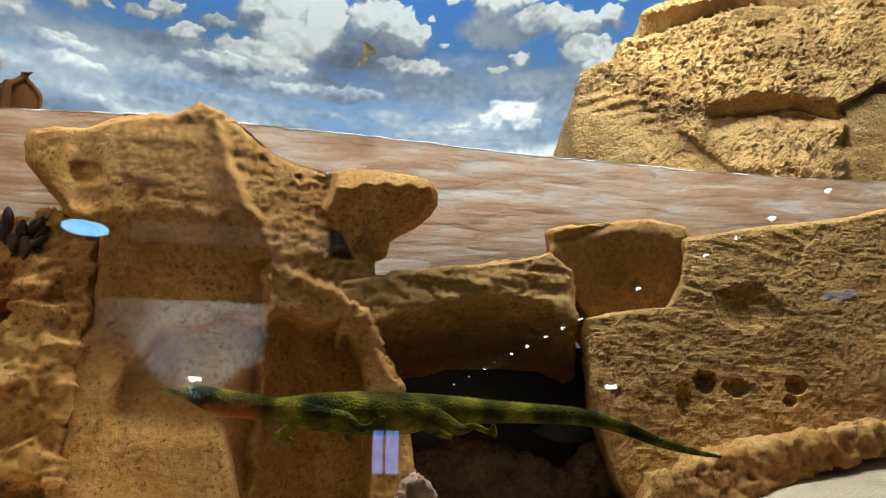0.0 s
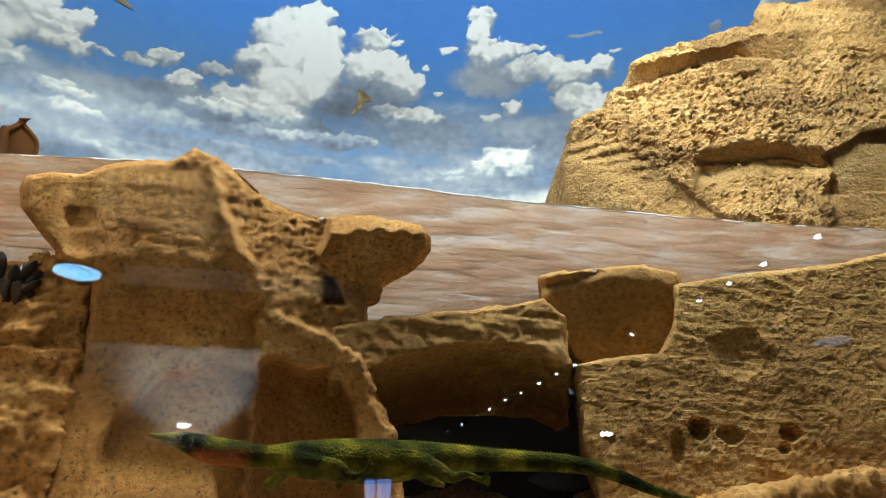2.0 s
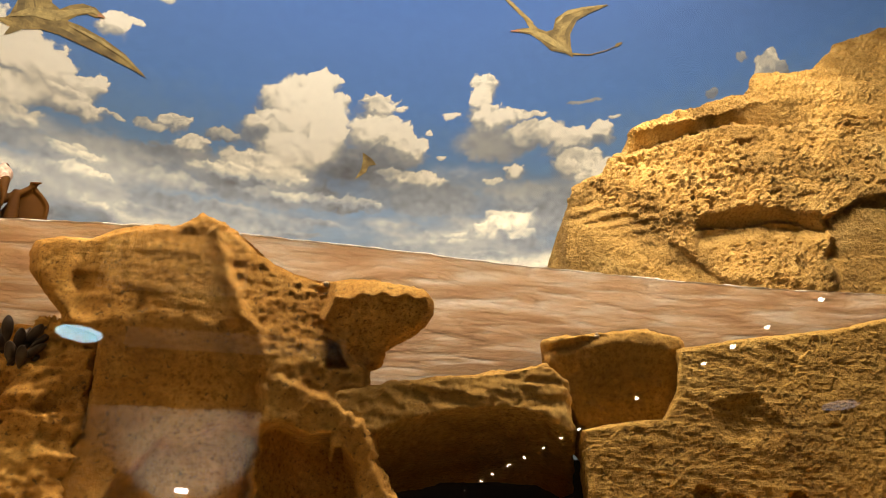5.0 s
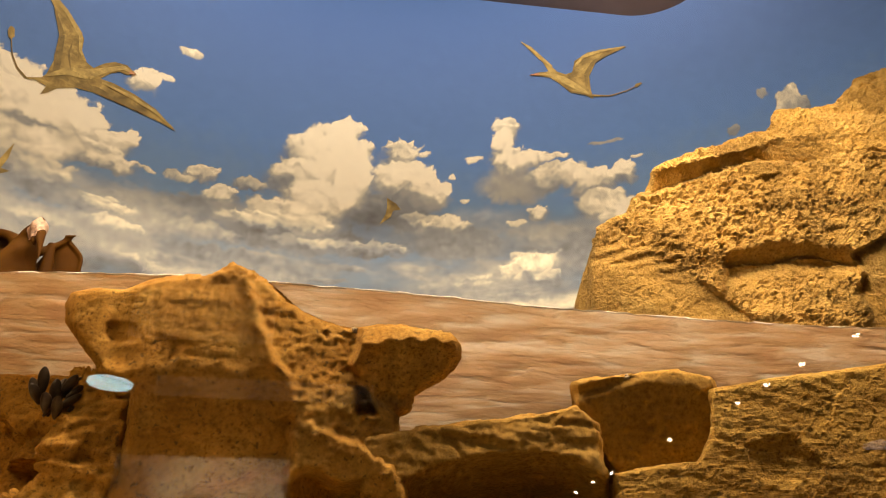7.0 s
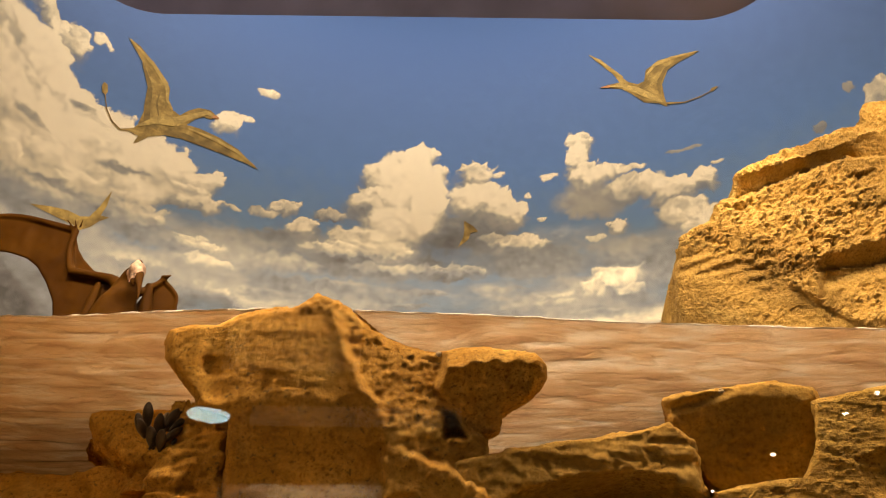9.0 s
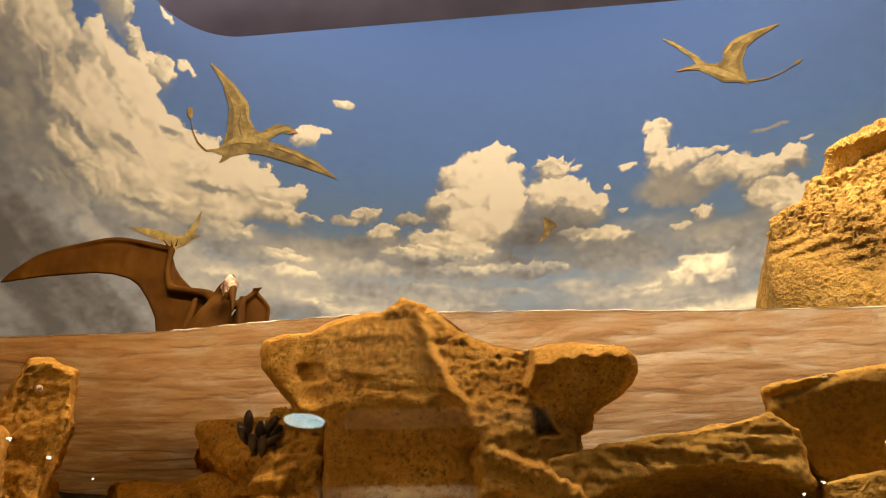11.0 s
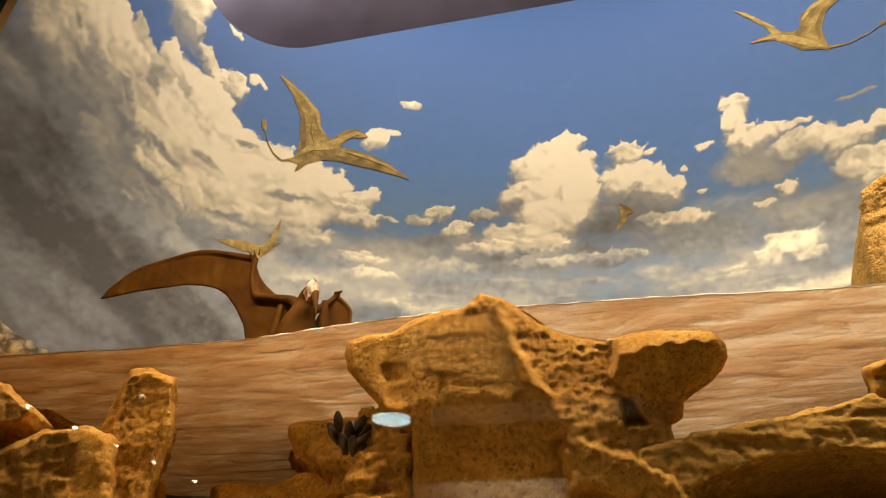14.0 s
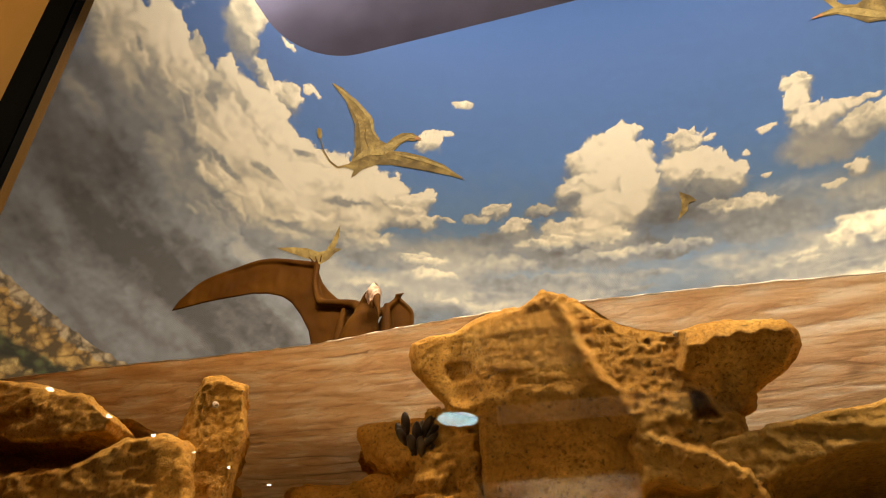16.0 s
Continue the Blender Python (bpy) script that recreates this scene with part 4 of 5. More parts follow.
BIG = [(0.618, 1.87), (0.620, 2.074), (0.616, 2.152), (0.626, 2.233), (0.662, 2.351), (0.764, 2.412), (0.785, 2.454), (0.835, 2.501), (0.862, 2.578), (1.021, 2.664), (1.230, 2.762), (1.316, 2.798), (1.340, 2.861), (1.563, 2.933), (1.692, 3.056), (1.899, 3.171), (2.12, 3.25), (2.15, 1.87)]
rock("cliff_above_water", [(BIG, 1.60, 1.65, 2.1, 0.02, 0.3)], CLIFF, "large layered sandstone cliff rising above the water", voxel=0.0055, seed=8, rough=0.010, beds=0.006, bed_step=0.04, knobs=0.008, tilt=-0.15, smooth=0,
     relief=cliff_relief, calm=cliff_calm, crumb=0.0095, chip=0.006, crisp=True)
rock("leaning_stub", [([(-1.038, 1.821), (-1.001, 1.824), (-0.929, 1.792), (-0.913, 1.695), (-0.920, 1.647), (-0.931, 1.544), (-0.928, 1.447), (-1.322, 1.458), (-1.211, 1.563), (-1.100, 1.635), (-1.078, 1.670), (-1.068, 1.733), (-1.053, 1.791)], 1.20, 1.25, 1.42, 0.08)], SANDSTONE, "leaning sandstone finger under the water sheet", seed=9, knobs=0.003, voxel=0.004, smooth=1, chip=0.004, crumb=0.004, rough=0.008)
rock("west_ledge", [([(-2.274, 1.980), (-1.593, 1.843), (-1.314, 1.783), (-1.213, 1.718), (-1.221, 1.697), (-1.426, 1.697), (-2.149, 1.797)], 1.14, 1.19, 1.6, 0.04, 0.3), ([(-2.069, 1.681), (-1.483, 1.605), (-1.297, 1.612), (-1.165, 1.664), (-1.065, 1.669), (-1.001, 1.640), (-0.964, 1.520), (-0.961, 1.437), (-1.921, 1.464)], 1.14, 1.19, 1.6, 0.04, 0.3), ([(-2.630, 2.071), (-1.854, 1.936), (-1.460, 1.827), (-1.226, 1.742), (-1.181, 1.579), (-2.329, 1.631)], 1.36, 1.40, 1.7, 0.04, 0.2)], SANDSTONE, "broad sandstone ledge under the water sheet", seed=10, voxel=0.005, beds=0.005, smooth=1, crumb=0.003, knobs=0.003, chip=0.005)
rock("shelf_rock", [([(-0.700, 1.719), (-0.620, 1.725), (-0.528, 1.726), (-0.510, 1.565), (-0.609, 1.570), (-0.592, 1.610), (-0.640, 1.652), (-0.669, 1.681)], 1.32, 1.38, 1.65, 0.06)], SANDSTONE, "small sandstone shelf with a sharp lip", seed=11, voxel=0.0045, chip=0.004)
rock("back_shelf", [([(-0.929, 1.631), (-0.883, 1.639), (-0.796, 1.635), (-0.711, 1.640), (-0.625, 1.634), (-0.590, 1.612), (-0.570, 1.511), (-0.878, 1.509)], 1.45, 1.5, 1.8, 0.06)], SANDSTONE, "low golden rock rim at the back of the sea", seed=12, voxel=0.006, rough=0.008, chip=0.004)
rock("cave_rubble", [([(0.185, 1.240), (0.183, 1.327), (0.264, 1.339), (0.357, 1.330), (0.450, 1.298), (0.497, 1.276), (0.587, 1.344), (0.638, 1.357), (0.664, 1.242)], 1.46, 1.5, 1.9, 0.05)], DEEP, "rubble on the cave floor, its stone coloured dark for shade", seed=13, knobs=0.01)

rock("coral_lump", [([(0.108, 1.179), (0.111, 1.222), (0.119, 1.243), (0.134, 1.252), (0.148, 1.243), (0.158, 1.222), (0.166, 1.179)], 1.03, 1.06, 1.14, 0.1)], PEACH, "small pale crumbly lump on the sea floor", voxel=0.0045, seed=14, knobs=0.009, crumb=0.006, smooth=0)

# ---- painted on the backdrop ----


def on_sky(az, el, proud=0.003):
    r = R_SKY - proud
    return (r * math.sin(radians(az)), r * math.cos(radians(az)), 1.2 + R_SKY * math.tan(radians(el)))


def feather_paint():
    m, n, l, b = material("bird_paint")
    co = n.new("ShaderNodeTexCoord")
    t = add(n, "ShaderNodeTexNoise", Scale=13.0, Detail=8.0, Roughness=0.7)
    l.new(co.outputs["Object"], t.inputs["Vector"])
    r = ramp(n, [(0.34, (0.15, 0.10, 0.03)), (0.5, (0.30, 0.21, 0.065)), (0.66, (0.52, 0.38, 0.13))])
    l.new(t.outputs["Fac"], r.inputs[0])
    folds = add(n, "ShaderNodeTexWave", Scale=3.0, Distortion=14.0, Detail=4.0)
    l.new(co.outputs["Object"], folds.inputs["Vector"])
    tone = ramp(n, [(0.15, (0.45, 0.42, 0.36)), (0.5, (0.95, 0.95, 0.92)), (0.9, (1.35, 1.32, 1.25))])
    l.new(folds.outputs["Fac"], tone.inputs[0])
    l.new(mixed(n, l, "MULTIPLY", 0.25, r.outputs[0], tone.outputs[0]), b.inputs["Base Color"])
    b.inputs["Roughness"].default_value = 0.75
    return m


BIRD_PAINT = feather_paint()
BIRD_LIGHT = plain("bird_light", (0.46, 0.34, 0.12), 0.75, vary=0.4, scale=30.0)
BIRD_SHADE = plain("bird_shade", (0.20, 0.14, 0.045), 0.75, vary=0.4, scale=30.0)
BIRD_BEAK = plain("bird_beak", (0.55, 0.25, 0.13), 0.75, vary=0.2, scale=30.0)


def paint_strip(bm, rows, proud):
    for (a0, e0, w0), (a1, e1, w1) in zip(rows, rows[1:]):
        d = Vector((a1 - a0, e1 - e0)).normalized()
        n0, n1 = Vector((-d.y, d.x)) * w0, Vector((-d.y, d.x)) * w1
        bm.faces.new([bm.verts.new(on_sky(a, e, proud)) for a, e in ((a0 + n0.x, e0 + n0.y), (a1 + n1.x, e1 + n1.y), (a1 - n1.x, e1 - n1.y), (a0 - n0.x, e0 - n0.y))])


def painted_bird(outline, tail, label, light=(), shade=(), beak=()):
    """A flying reptile of the mural: its outline and tail, in degrees across and up, as a film of paint."""
    bm = bmesh.new()
    f = bm.faces.new([bm.verts.new(on_sky(a, e)) for a, e in outline])
    f.normal_update()
    bmesh.ops.triangulate(bm, faces=[f])
    paint_strip(bm, tail, 0.0034)
    bmesh.ops.recalc_face_normals(bm, faces=bm.faces)
    solid = bmesh.ops.extrude_face_region(bm, geom=list(bm.faces))
    bmesh.ops.translate(bm, verts=[v for v in solid["geom"] if isinstance(v, bmesh.types.BMVert)], vec=(0, 0.001, 0))
    bmesh.ops.recalc_face_normals(bm, faces=bm.faces)
    thing = tagged(part("painted_flyer", bm, BIRD_PAINT), label, "painting", group="painted flying reptiles")
    for nm, mat, strips, proud in (("shaded_fold", BIRD_SHADE, shade, 0.0042), ("lit_edge", BIRD_LIGHT, light, 0.0050), ("beak", BIRD_BEAK, beak, 0.0054)):
        for rows in strips:
            bm = bmesh.new()
            paint_strip(bm, rows, proud)
            bmesh.ops.remove_doubles(bm, verts=bm.verts, dist=0.004)
            bmesh.ops.recalc_face_normals(bm, faces=bm.faces)
            part(nm, bm, mat, thing)
    return thing


painted_bird([(-33.07, 44.64), (-31.89, 44.44), (-30.26, 43.68), (-28.54, 42.66), (-28.15, 42.35), (-27.97, 41.46), (-27.35, 40.95), (-26.64, 40.75), (-25.93, 41.31), (-25.14, 41.68), (-24.07, 41.76), (-23.07, 41.38), (-23.86, 41.12), (-24.52, 41.14), (-25.22, 40.80), (-25.82, 40.23), (-24.66, 40.25), (-22.70, 40.00), (-20.65, 39.47), (-18.47, 38.34), (-20.00, 38.64), (-21.94, 38.86), (-23.84, 39.02), (-25.99, 39.16), (-27.50, 39.03), (-28.76, 38.56), (-29.40, 38.00), (-29.81, 37.76), (-29.60, 38.41), (-30.44, 38.51), (-29.93, 39.13), (-29.72, 40.55), (-29.95, 42.17), (-31.24, 43.47)], [(-30.13, 38.73, 0.10), (-31.19, 38.41, 0.06), (-32.10, 38.81, 0.05), (-32.83, 39.51, 0.04), (-33.30, 40.37, 0.03), (-33.37, 40.51, 0.22), (-33.60, 40.94, 0.25), (-33.73, 41.11, 0.05)], "large painted olive flying reptile with spread wings",
             light=[[(-32.9, 44.6, 0.05), (-30.3, 43.6, 0.13), (-28.5, 42.5, 0.16), (-28.1, 41.5, 0.12), (-27.4, 40.95, 0.06)], [(-30.0, 39.0, 0.05), (-28.5, 39.9, 0.28), (-26.8, 40.2, 0.36), (-25.6, 40.9, 0.18), (-24.3, 41.5, 0.16), (-23.6, 41.4, 0.08)], [(-25.6, 40.0, 0.05), (-23.0, 39.75, 0.12), (-20.6, 39.25, 0.10), (-18.8, 38.5, 0.03)]],
             shade=[[(-31.2, 43.4, 0.05), (-29.9, 42.0, 0.22), (-29.6, 40.6, 0.30), (-29.3, 39.6, 0.25), (-28.2, 39.3, 0.10)], [(-27.6, 39.25, 0.08), (-25.9, 39.4, 0.20), (-23.8, 39.2, 0.16), (-21.4, 38.95, 0.08)], [(-28.9, 42.4, 0.03), (-28.9, 41.0, 0.10), (-28.4, 40.2, 0.04)]],
             beak=[[(-23.7, 41.35, 0.12), (-23.1, 41.33, 0.03)]])
painted_bird([(16.01, 47.68), (17.24, 47.14), (18.55, 45.98), (19.64, 45.13), (20.50, 44.82), (21.22, 44.90), (21.61, 45.67), (23.03, 46.10), (25.07, 46.08), (27.18, 45.88), (25.19, 45.60), (23.76, 45.28), (22.91, 44.37), (22.87, 43.45), (22.98, 42.66), (22.15, 43.12), (20.81, 43.41), (19.76, 44.23), (18.84, 44.76), (17.71, 44.98), (16.67, 45.13), (17.54, 45.25), (18.78, 45.23), (18.24, 45.95), (16.95, 46.93)], [(22.83, 42.95, 0.08), (24.63, 42.66, 0.04), (26.31, 42.75, 0.03), (27.23, 42.91, 0.03), (27.36, 42.96, 0.14), (27.94, 43.07, 0.05)], "painted ochre flying reptile with raised wings",
             light=[[(27.0, 45.9, 0.03), (24.4, 46.0, 0.10), (22.6, 45.85, 0.12), (21.6, 45.3, 0.10)], [(17.6, 45.1, 0.05), (18.9, 45.0, 0.12), (20.3, 44.4, 0.26), (21.6, 43.7, 0.22), (22.6, 43.1, 0.06)], [(16.1, 47.6, 0.03), (17.6, 46.7, 0.10), (19.2, 45.5, 0.08)]],
             shade=[[(25.0, 45.65, 0.04), (23.5, 45.3, 0.14), (22.6, 44.5, 0.20), (22.5, 43.7, 0.08)], [(20.6, 43.55, 0.03), (21.6, 43.3, 0.08), (22.4, 43.05, 0.04)]],
             beak=[[(17.7, 45.1, 0.09), (16.8, 45.12, 0.03)]])
painted_bird([(1.87, 36.01), (2.80, 35.56), (3.23, 35.15), (2.52, 35.03), (2.29, 34.50), (1.32, 33.92), (1.81, 34.72), (1.92, 35.26)], [], "tiny painted flying reptile among the clouds")
painted_bird([(-35.68, 31.48), (-34.18, 31.75), (-32.92, 31.85), (-31.89, 31.69), (-31.25, 31.87), (-30.78, 32.68), (-30.22, 34.06), (-30.24, 32.95), (-30.46, 32.17), (-29.79, 32.19), (-30.45, 31.75), (-30.92, 31.20), (-31.64, 30.75), (-32.25, 31.00), (-33.52, 31.16)], [], "small painted flying reptile with long thin wings")


def painted_hill():
    top_a, top_e = (-66, -58, -54.5, -51.4, -47.7, -44.0), (29.0, 26.4, 24.6, 23.2, 21.6, 20.6)
    na, nh = 130, 50
    verts, h = [], []
    for i in range(na):
        a = -66 + 22.0 * i / (na - 1)
        t = np.interp(a, top_a, top_e) + 0.25 * noise.noise((a * 1.6, 0, 0))
        for j in range(nh):
            verts.append(on_sky(a, 12.4 + (t - 12.4) * j / (nh - 1), 0.014))
            h.append(j / (nh - 1))
    faces = [(i * nh + j, (i + 1) * nh + j, (i + 1) * nh + j + 1, i * nh + j + 1) for i in range(na - 1) for j in range(nh - 1)]
    me = bpy.data.meshes.new("painted_hill")
    me.from_pydata(verts, [], faces)
    at = me.attributes.new("rise", "FLOAT", "POINT")
    at.data.foreach_set("value", h)
    m, n, l, b = material("hill_paint")
    co, av = n.new("ShaderNodeTexCoord"), n.new("ShaderNodeAttribute")
    av.attribute_name = "rise"
    vo = add(n, "ShaderNodeTexVoronoi", Scale=24.0)
    no_ = add(n, "ShaderNodeTexNoise", Scale=16.0, Detail=6.0)
    l.new(co.outputs["Object"], no_.inputs["Vector"])
    wv = n.new("ShaderNodeVectorMath")
    wv.operation = "MULTIPLY_ADD"
    wv.inputs[1].default_value = (0.09, 0.09, 0.09)
    l.new(no_.outputs["Color"], wv.inputs[0])
    l.new(co.outputs["Object"], wv.inputs[2])
    l.new(wv.outputs[0], vo.inputs["Vector"])
    s1 = n.new("ShaderNodeMath")
    s1.operation = "MULTIPLY_ADD"
    s1.inputs[1].default_value = 0.16
    l.new(no_.outputs["Fac"], s1.inputs[0])
    l.new(av.outputs["Fac"], s1.inputs[2])
    band = ramp(n, [(0.60, (0.42, 0.31, 0.13)), (0.68, (0.50, 0.42, 0.22)), (0.72, (0.05, 0.08, 0.04)), (0.80, (0.08, 0.11, 0.05)), (0.83, (0.46, 0.35, 0.15)), (1.03, (0.50, 0.36, 0.15)), (1.05, (0.04, 0.045, 0.05)), (1.1, (0.45, 0.42, 0.36))])
    l.new(s1.outputs[0], band.inputs[0])
    clump = ramp(n, [(0.0, (1.1, 1.0, 0.82)), (0.30, (0.80, 0.70, 0.54)), (0.50, (0.45, 0.36, 0.25)), (0.70, (0.10, 0.08, 0.05))])
    l.new(vo.outputs["Distance"], clump.inputs[0])
    l.new(mixed(n, l, "MULTIPLY", 0.95, band.outputs[0], clump.outputs[0]), b.inputs["Base Color"])
    b.inputs["Roughness"].default_value = 0.75
    me.materials.append(m)
    return tagged(new("painted_hillside", me), "painted hillside with tawny trees and dark slopes", "painting")


painted_hill()

# ---- the hanging panel over the water ----


def rounded_panel():
    x0, x1, y0, y1, r = -1.07, 0.96, 0.862, 1.42, 0.22
    pts = [(x0, y0), (x1, y0)]
    for cx, a0 in ((x1 - r, 0), (x0 + r, 90)):
        pts += [(cx + r * math.cos(radians(a0 + 90 * k / 12)), y1 - r + r * math.sin(radians(a0 + 90 * k / 12))) for k in range(13)]
    bm = bmesh.new()
    f = bm.faces.new([bm.verts.new((x, y, 3.0)) for x, y in pts])
    up = bmesh.ops.extrude_face_region(bm, geom=[f])
    bmesh.ops.translate(bm, verts=[v for v in up["geom"] if isinstance(v, bmesh.types.BMVert)], vec=(0, 0, 0.05))
    bmesh.ops.recalc_face_normals(bm, faces=bm.faces)
    m = plain("violet_panel", (0.075, 0.08, 0.15), 0.3, vary=0.3, scale=5.0)
    return tagged(part("overhead_panel", bm, m), "dark violet glossy panel with rounded corners over the water", "panel")


rounded_panel()

# ---- models ----


def tube(bm, path, seg=14):
    """A closed tube through rows of x, y, z, half width, half height."""
    rings = []
    for k, (x, y, z, w, h) in enumerate(path):
        a, b = path[max(k - 1, 0)], path[min(k + 1, len(path) - 1)]
        d = (Vector(b[:3]) - Vector(a[:3])).normalized()
        side = d.cross(Vector((0, 0, 1)))
        side = side.normalized() if side.length > 1e-3 else Vector((1, 0, 0))
        up = side.cross(d).normalized()
        rings.append([bm.verts.new(Vector((x, y, z)) + side * w * math.cos(2 * math.pi * i / seg) + up * h * math.sin(2 * math.pi * i / seg)) for i in range(seg)])
    for a, b in zip(rings, rings[1:]):
        for i in range(seg):
            bm.faces.new((a[i], a[(i + 1) % seg], b[(i + 1) % seg], b[i]))
    bm.faces.new(rings[0][::-1])
    bm.faces.new(rings[-1])


def curve_rows(rows, n):
    """Rows made denser along a smooth curve."""
    rows = np.array(rows, float)
    t = np.linspace(0, len(rows) - 1, n)
    out = []
    for v in t:
        i = min(int(v), len(rows) - 2)
        u = v - i
        p0, p1, p2, p3 = rows[max(i - 1, 0)], rows[i], rows[i + 1], rows[min(i + 2, len(rows) - 1)]
        out.append(0.5 * (2 * p1 + (p2 - p0) * u + (2 * p0 - 5 * p1 + 4 * p2 - p3) * u * u + (3 * p1 - p0 - 3 * p2 + p3) * u ** 3))
    return [tuple(np.concatenate([r[:3], np.maximum(r[3:], 0.0008)])) for r in out]


def finish(name, me, mats, label, category):
    me.polygons.foreach_set("use_smooth", np.ones(len(me.polygons), bool))
    me.materials.clear()
    for m in mats:
        me.materials.append(m)
    return tagged(new(name, me), label, category)


def lizard_hide():
    m, n, l, b = material("lizard_hide")
    co = n.new("ShaderNodeTexCoord")
    big = add(n, "ShaderNodeTexNoise", Scale=16.0, Detail=5.0, Roughness=0.6)
    sc = add(n, "ShaderNodeTexVoronoi", Scale=260.0)
    wv = add(n, "ShaderNodeTexWave", Scale=4.2, Distortion=3.0, Detail=2.0)
    for t in (big, sc, wv):
        l.new(co.outputs["Object"], t.inputs["Vector"])
    c = ramp(n, [(0.38, (0.022, 0.024, 0.002)), (0.5, (0.095, 0.088, 0.004)), (0.66, (0.28, 0.215, 0.010))])
    l.new(big.outputs["Fac"], c.inputs[0])
    bands = ramp(n, [(0.25, (0.42, 0.46, 0.3)), (0.6, (1.1, 1.1, 1.0))])
    l.new(wv.outputs["Fac"], bands.inputs[0])
    col = mixed(n, l, "MULTIPLY", 0.8, c.outputs[0], bands.outputs[0])
    sep = n.new("ShaderNodeSeparateXYZ")
    l.new(co.outputs["Object"], sep.inputs[0])

    def near(sock, a, b2):
        r = n.new("ShaderNodeMapRange")
        r.interpolation_type = "SMOOTHSTEP"
        r.inputs[1].default_value, r.inputs[2].default_value = a, b2
        l.new(sock, r.inputs[0])
        return r.outputs[0]
    mu, mu2 = n.new("ShaderNodeMath"), n.new("ShaderNodeMath")
    mu.operation = mu2.operation = "MULTIPLY"
    l.new(near(sep.outputs["Z"], 1.347, 1.336), mu.inputs[0])
    l.new(near(sep.outputs["X"], -0.07, -0.10), mu.inputs[1])
    l.new(mu.outputs[0], mu2.inputs[0])
    l.new(near(sep.outputs["X"], -0.16, -0.14), mu2.inputs[1])
    col = mixed(n, l, "MIX", mu2.outputs[0], col, (0.42, 0.12, 0.03))
    l.new(col, b.inputs["Base Color"])
    b.inputs["Roughness"].default_value = 0.8
    b.inputs["Specular IOR Level"].default_value = 0.06
    bp = add(n, "ShaderNodeBump", Strength=0.7, Distance=0.003)
    l.new(sc.outputs["Distance"], bp.inputs["Height"])
    l.new(bp.outputs[0], b.inputs["Normal"])
    return m


def lizard():
    bm = bmesh.new()
    spine = [(-0.212, 1.0, 1.361, 0.002, 0.002), (-0.19, 1.0, 1.358, 0.008, 0.006), (-0.165, 1.0, 1.354, 0.013, 0.012), (-0.135, 1.0, 1.345, 0.015, 0.017), (-0.10, 1.0, 1.340, 0.016, 0.017),
             (-0.06, 1.0, 1.337, 0.018, 0.015), (-0.02, 1.0, 1.335, 0.028, 0.023), (0.05, 1.0, 1.334, 0.036, 0.029), (0.11, 1.0, 1.335, 0.034, 0.028), (0.16, 1.0, 1.340, 0.026, 0.021),
             (0.25, 1.005, 1.340, 0.016, 0.015), (0.36, 1.015, 1.338, 0.012, 0.0125), (0.43, 1.03, 1.327, 0.010, 0.010), (0.50, 1.05, 1.307, 0.008, 0.0075), (0.57, 1.07, 1.295, 0.005, 0.005), (0.625, 1.09, 1.291, 0.0015, 0.0015)]
    tube(bm, curve_rows(spine, 90), 20)
    legs = ([(-0.03, 0.978, 1.334, 0.010, 0.010), (0.00, 0.962, 1.327, 0.009, 0.009), (0.030, 0.955, 1.322, 0.008, 0.008), (0.048, 0.952, 1.309, 0.006, 0.006), (0.060, 0.950, 1.311, 0.006, 0.004), (0.072, 0.950, 1.320, 0.004, 0.003)],
            [(0.135, 0.978, 1.335, 0.012, 0.013), (0.158, 0.962, 1.322, 0.010, 0.011), (0.178, 0.955, 1.310, 0.007, 0.008), (0.196, 0.952, 1.314, 0.006, 0.005), (0.212, 0.950, 1.308, 0.006, 0.004), (0.225, 0.950, 1.304, 0.003, 0.003)],
            [(-0.03, 1.022, 1.332, 0.010, 0.010), (-0.045, 1.04, 1.315, 0.008, 0.008), (-0.06, 1.05, 1.306, 0.006, 0.005), (-0.035, 1.052, 1.303, 0.004, 0.003)],
            [(0.135, 1.022, 1.333, 0.012, 0.012), (0.16, 1.045, 1.318, 0.008, 0.008), (0.185, 1.05, 1.31, 0.004, 0.004)])
    for leg in legs:
        tube(bm, curve_rows(leg, 24), 12)
    for (x, y, z), s in (((0.066, 0.95, 1.318), 1), ((0.216, 0.95, 1.306), -1)):
        for k in range(5):
            a = radians(-50 + 30 * k)
            tube(bm, [(x, y, z, 0.0022, 0.0022), (x + 0.010 * math.cos(a), y - 0.002 * k, z + 0.010 * math.sin(a) + 0.002, 0.0017, 0.0017), (x + 0.016 * math.cos(a + 0.4), y - 0.002 * k, z + 0.014 * math.sin(a + 0.4), 0.0006, 0.0006)], 6)
    me = remeshed(bm, 0.0026, 3)
    bm = bmesh.new()
    bm.from_mesh(me)
    for k in range(58):
        x = 0.13 + 0.27 * k / 57
        z = np.interp(x, (0.11, 0.16, 0.25, 0.36, 0.43), (1.363, 1.360, 1.3545, 1.350, 1.3365))
        y = np.interp(x, (0.16, 0.25, 0.36, 0.43), (1.0, 1.005, 1.015, 1.03))
        h = 0.0035 + 0.001 * math.sin(k * 2.3)
        base = [bm.verts.new((x + dx, y + dy, z - 0.001)) for dx, dy in ((-0.0022, -0.001), (0.0022, -0.001), (0.0022, 0.001), (-0.0022, 0.001))]
        tip = bm.verts.new((x + 0.0015, y, z + h))
        for i in range(4):
            bm.faces.new((base[i], base[(i + 1) % 4], tip))
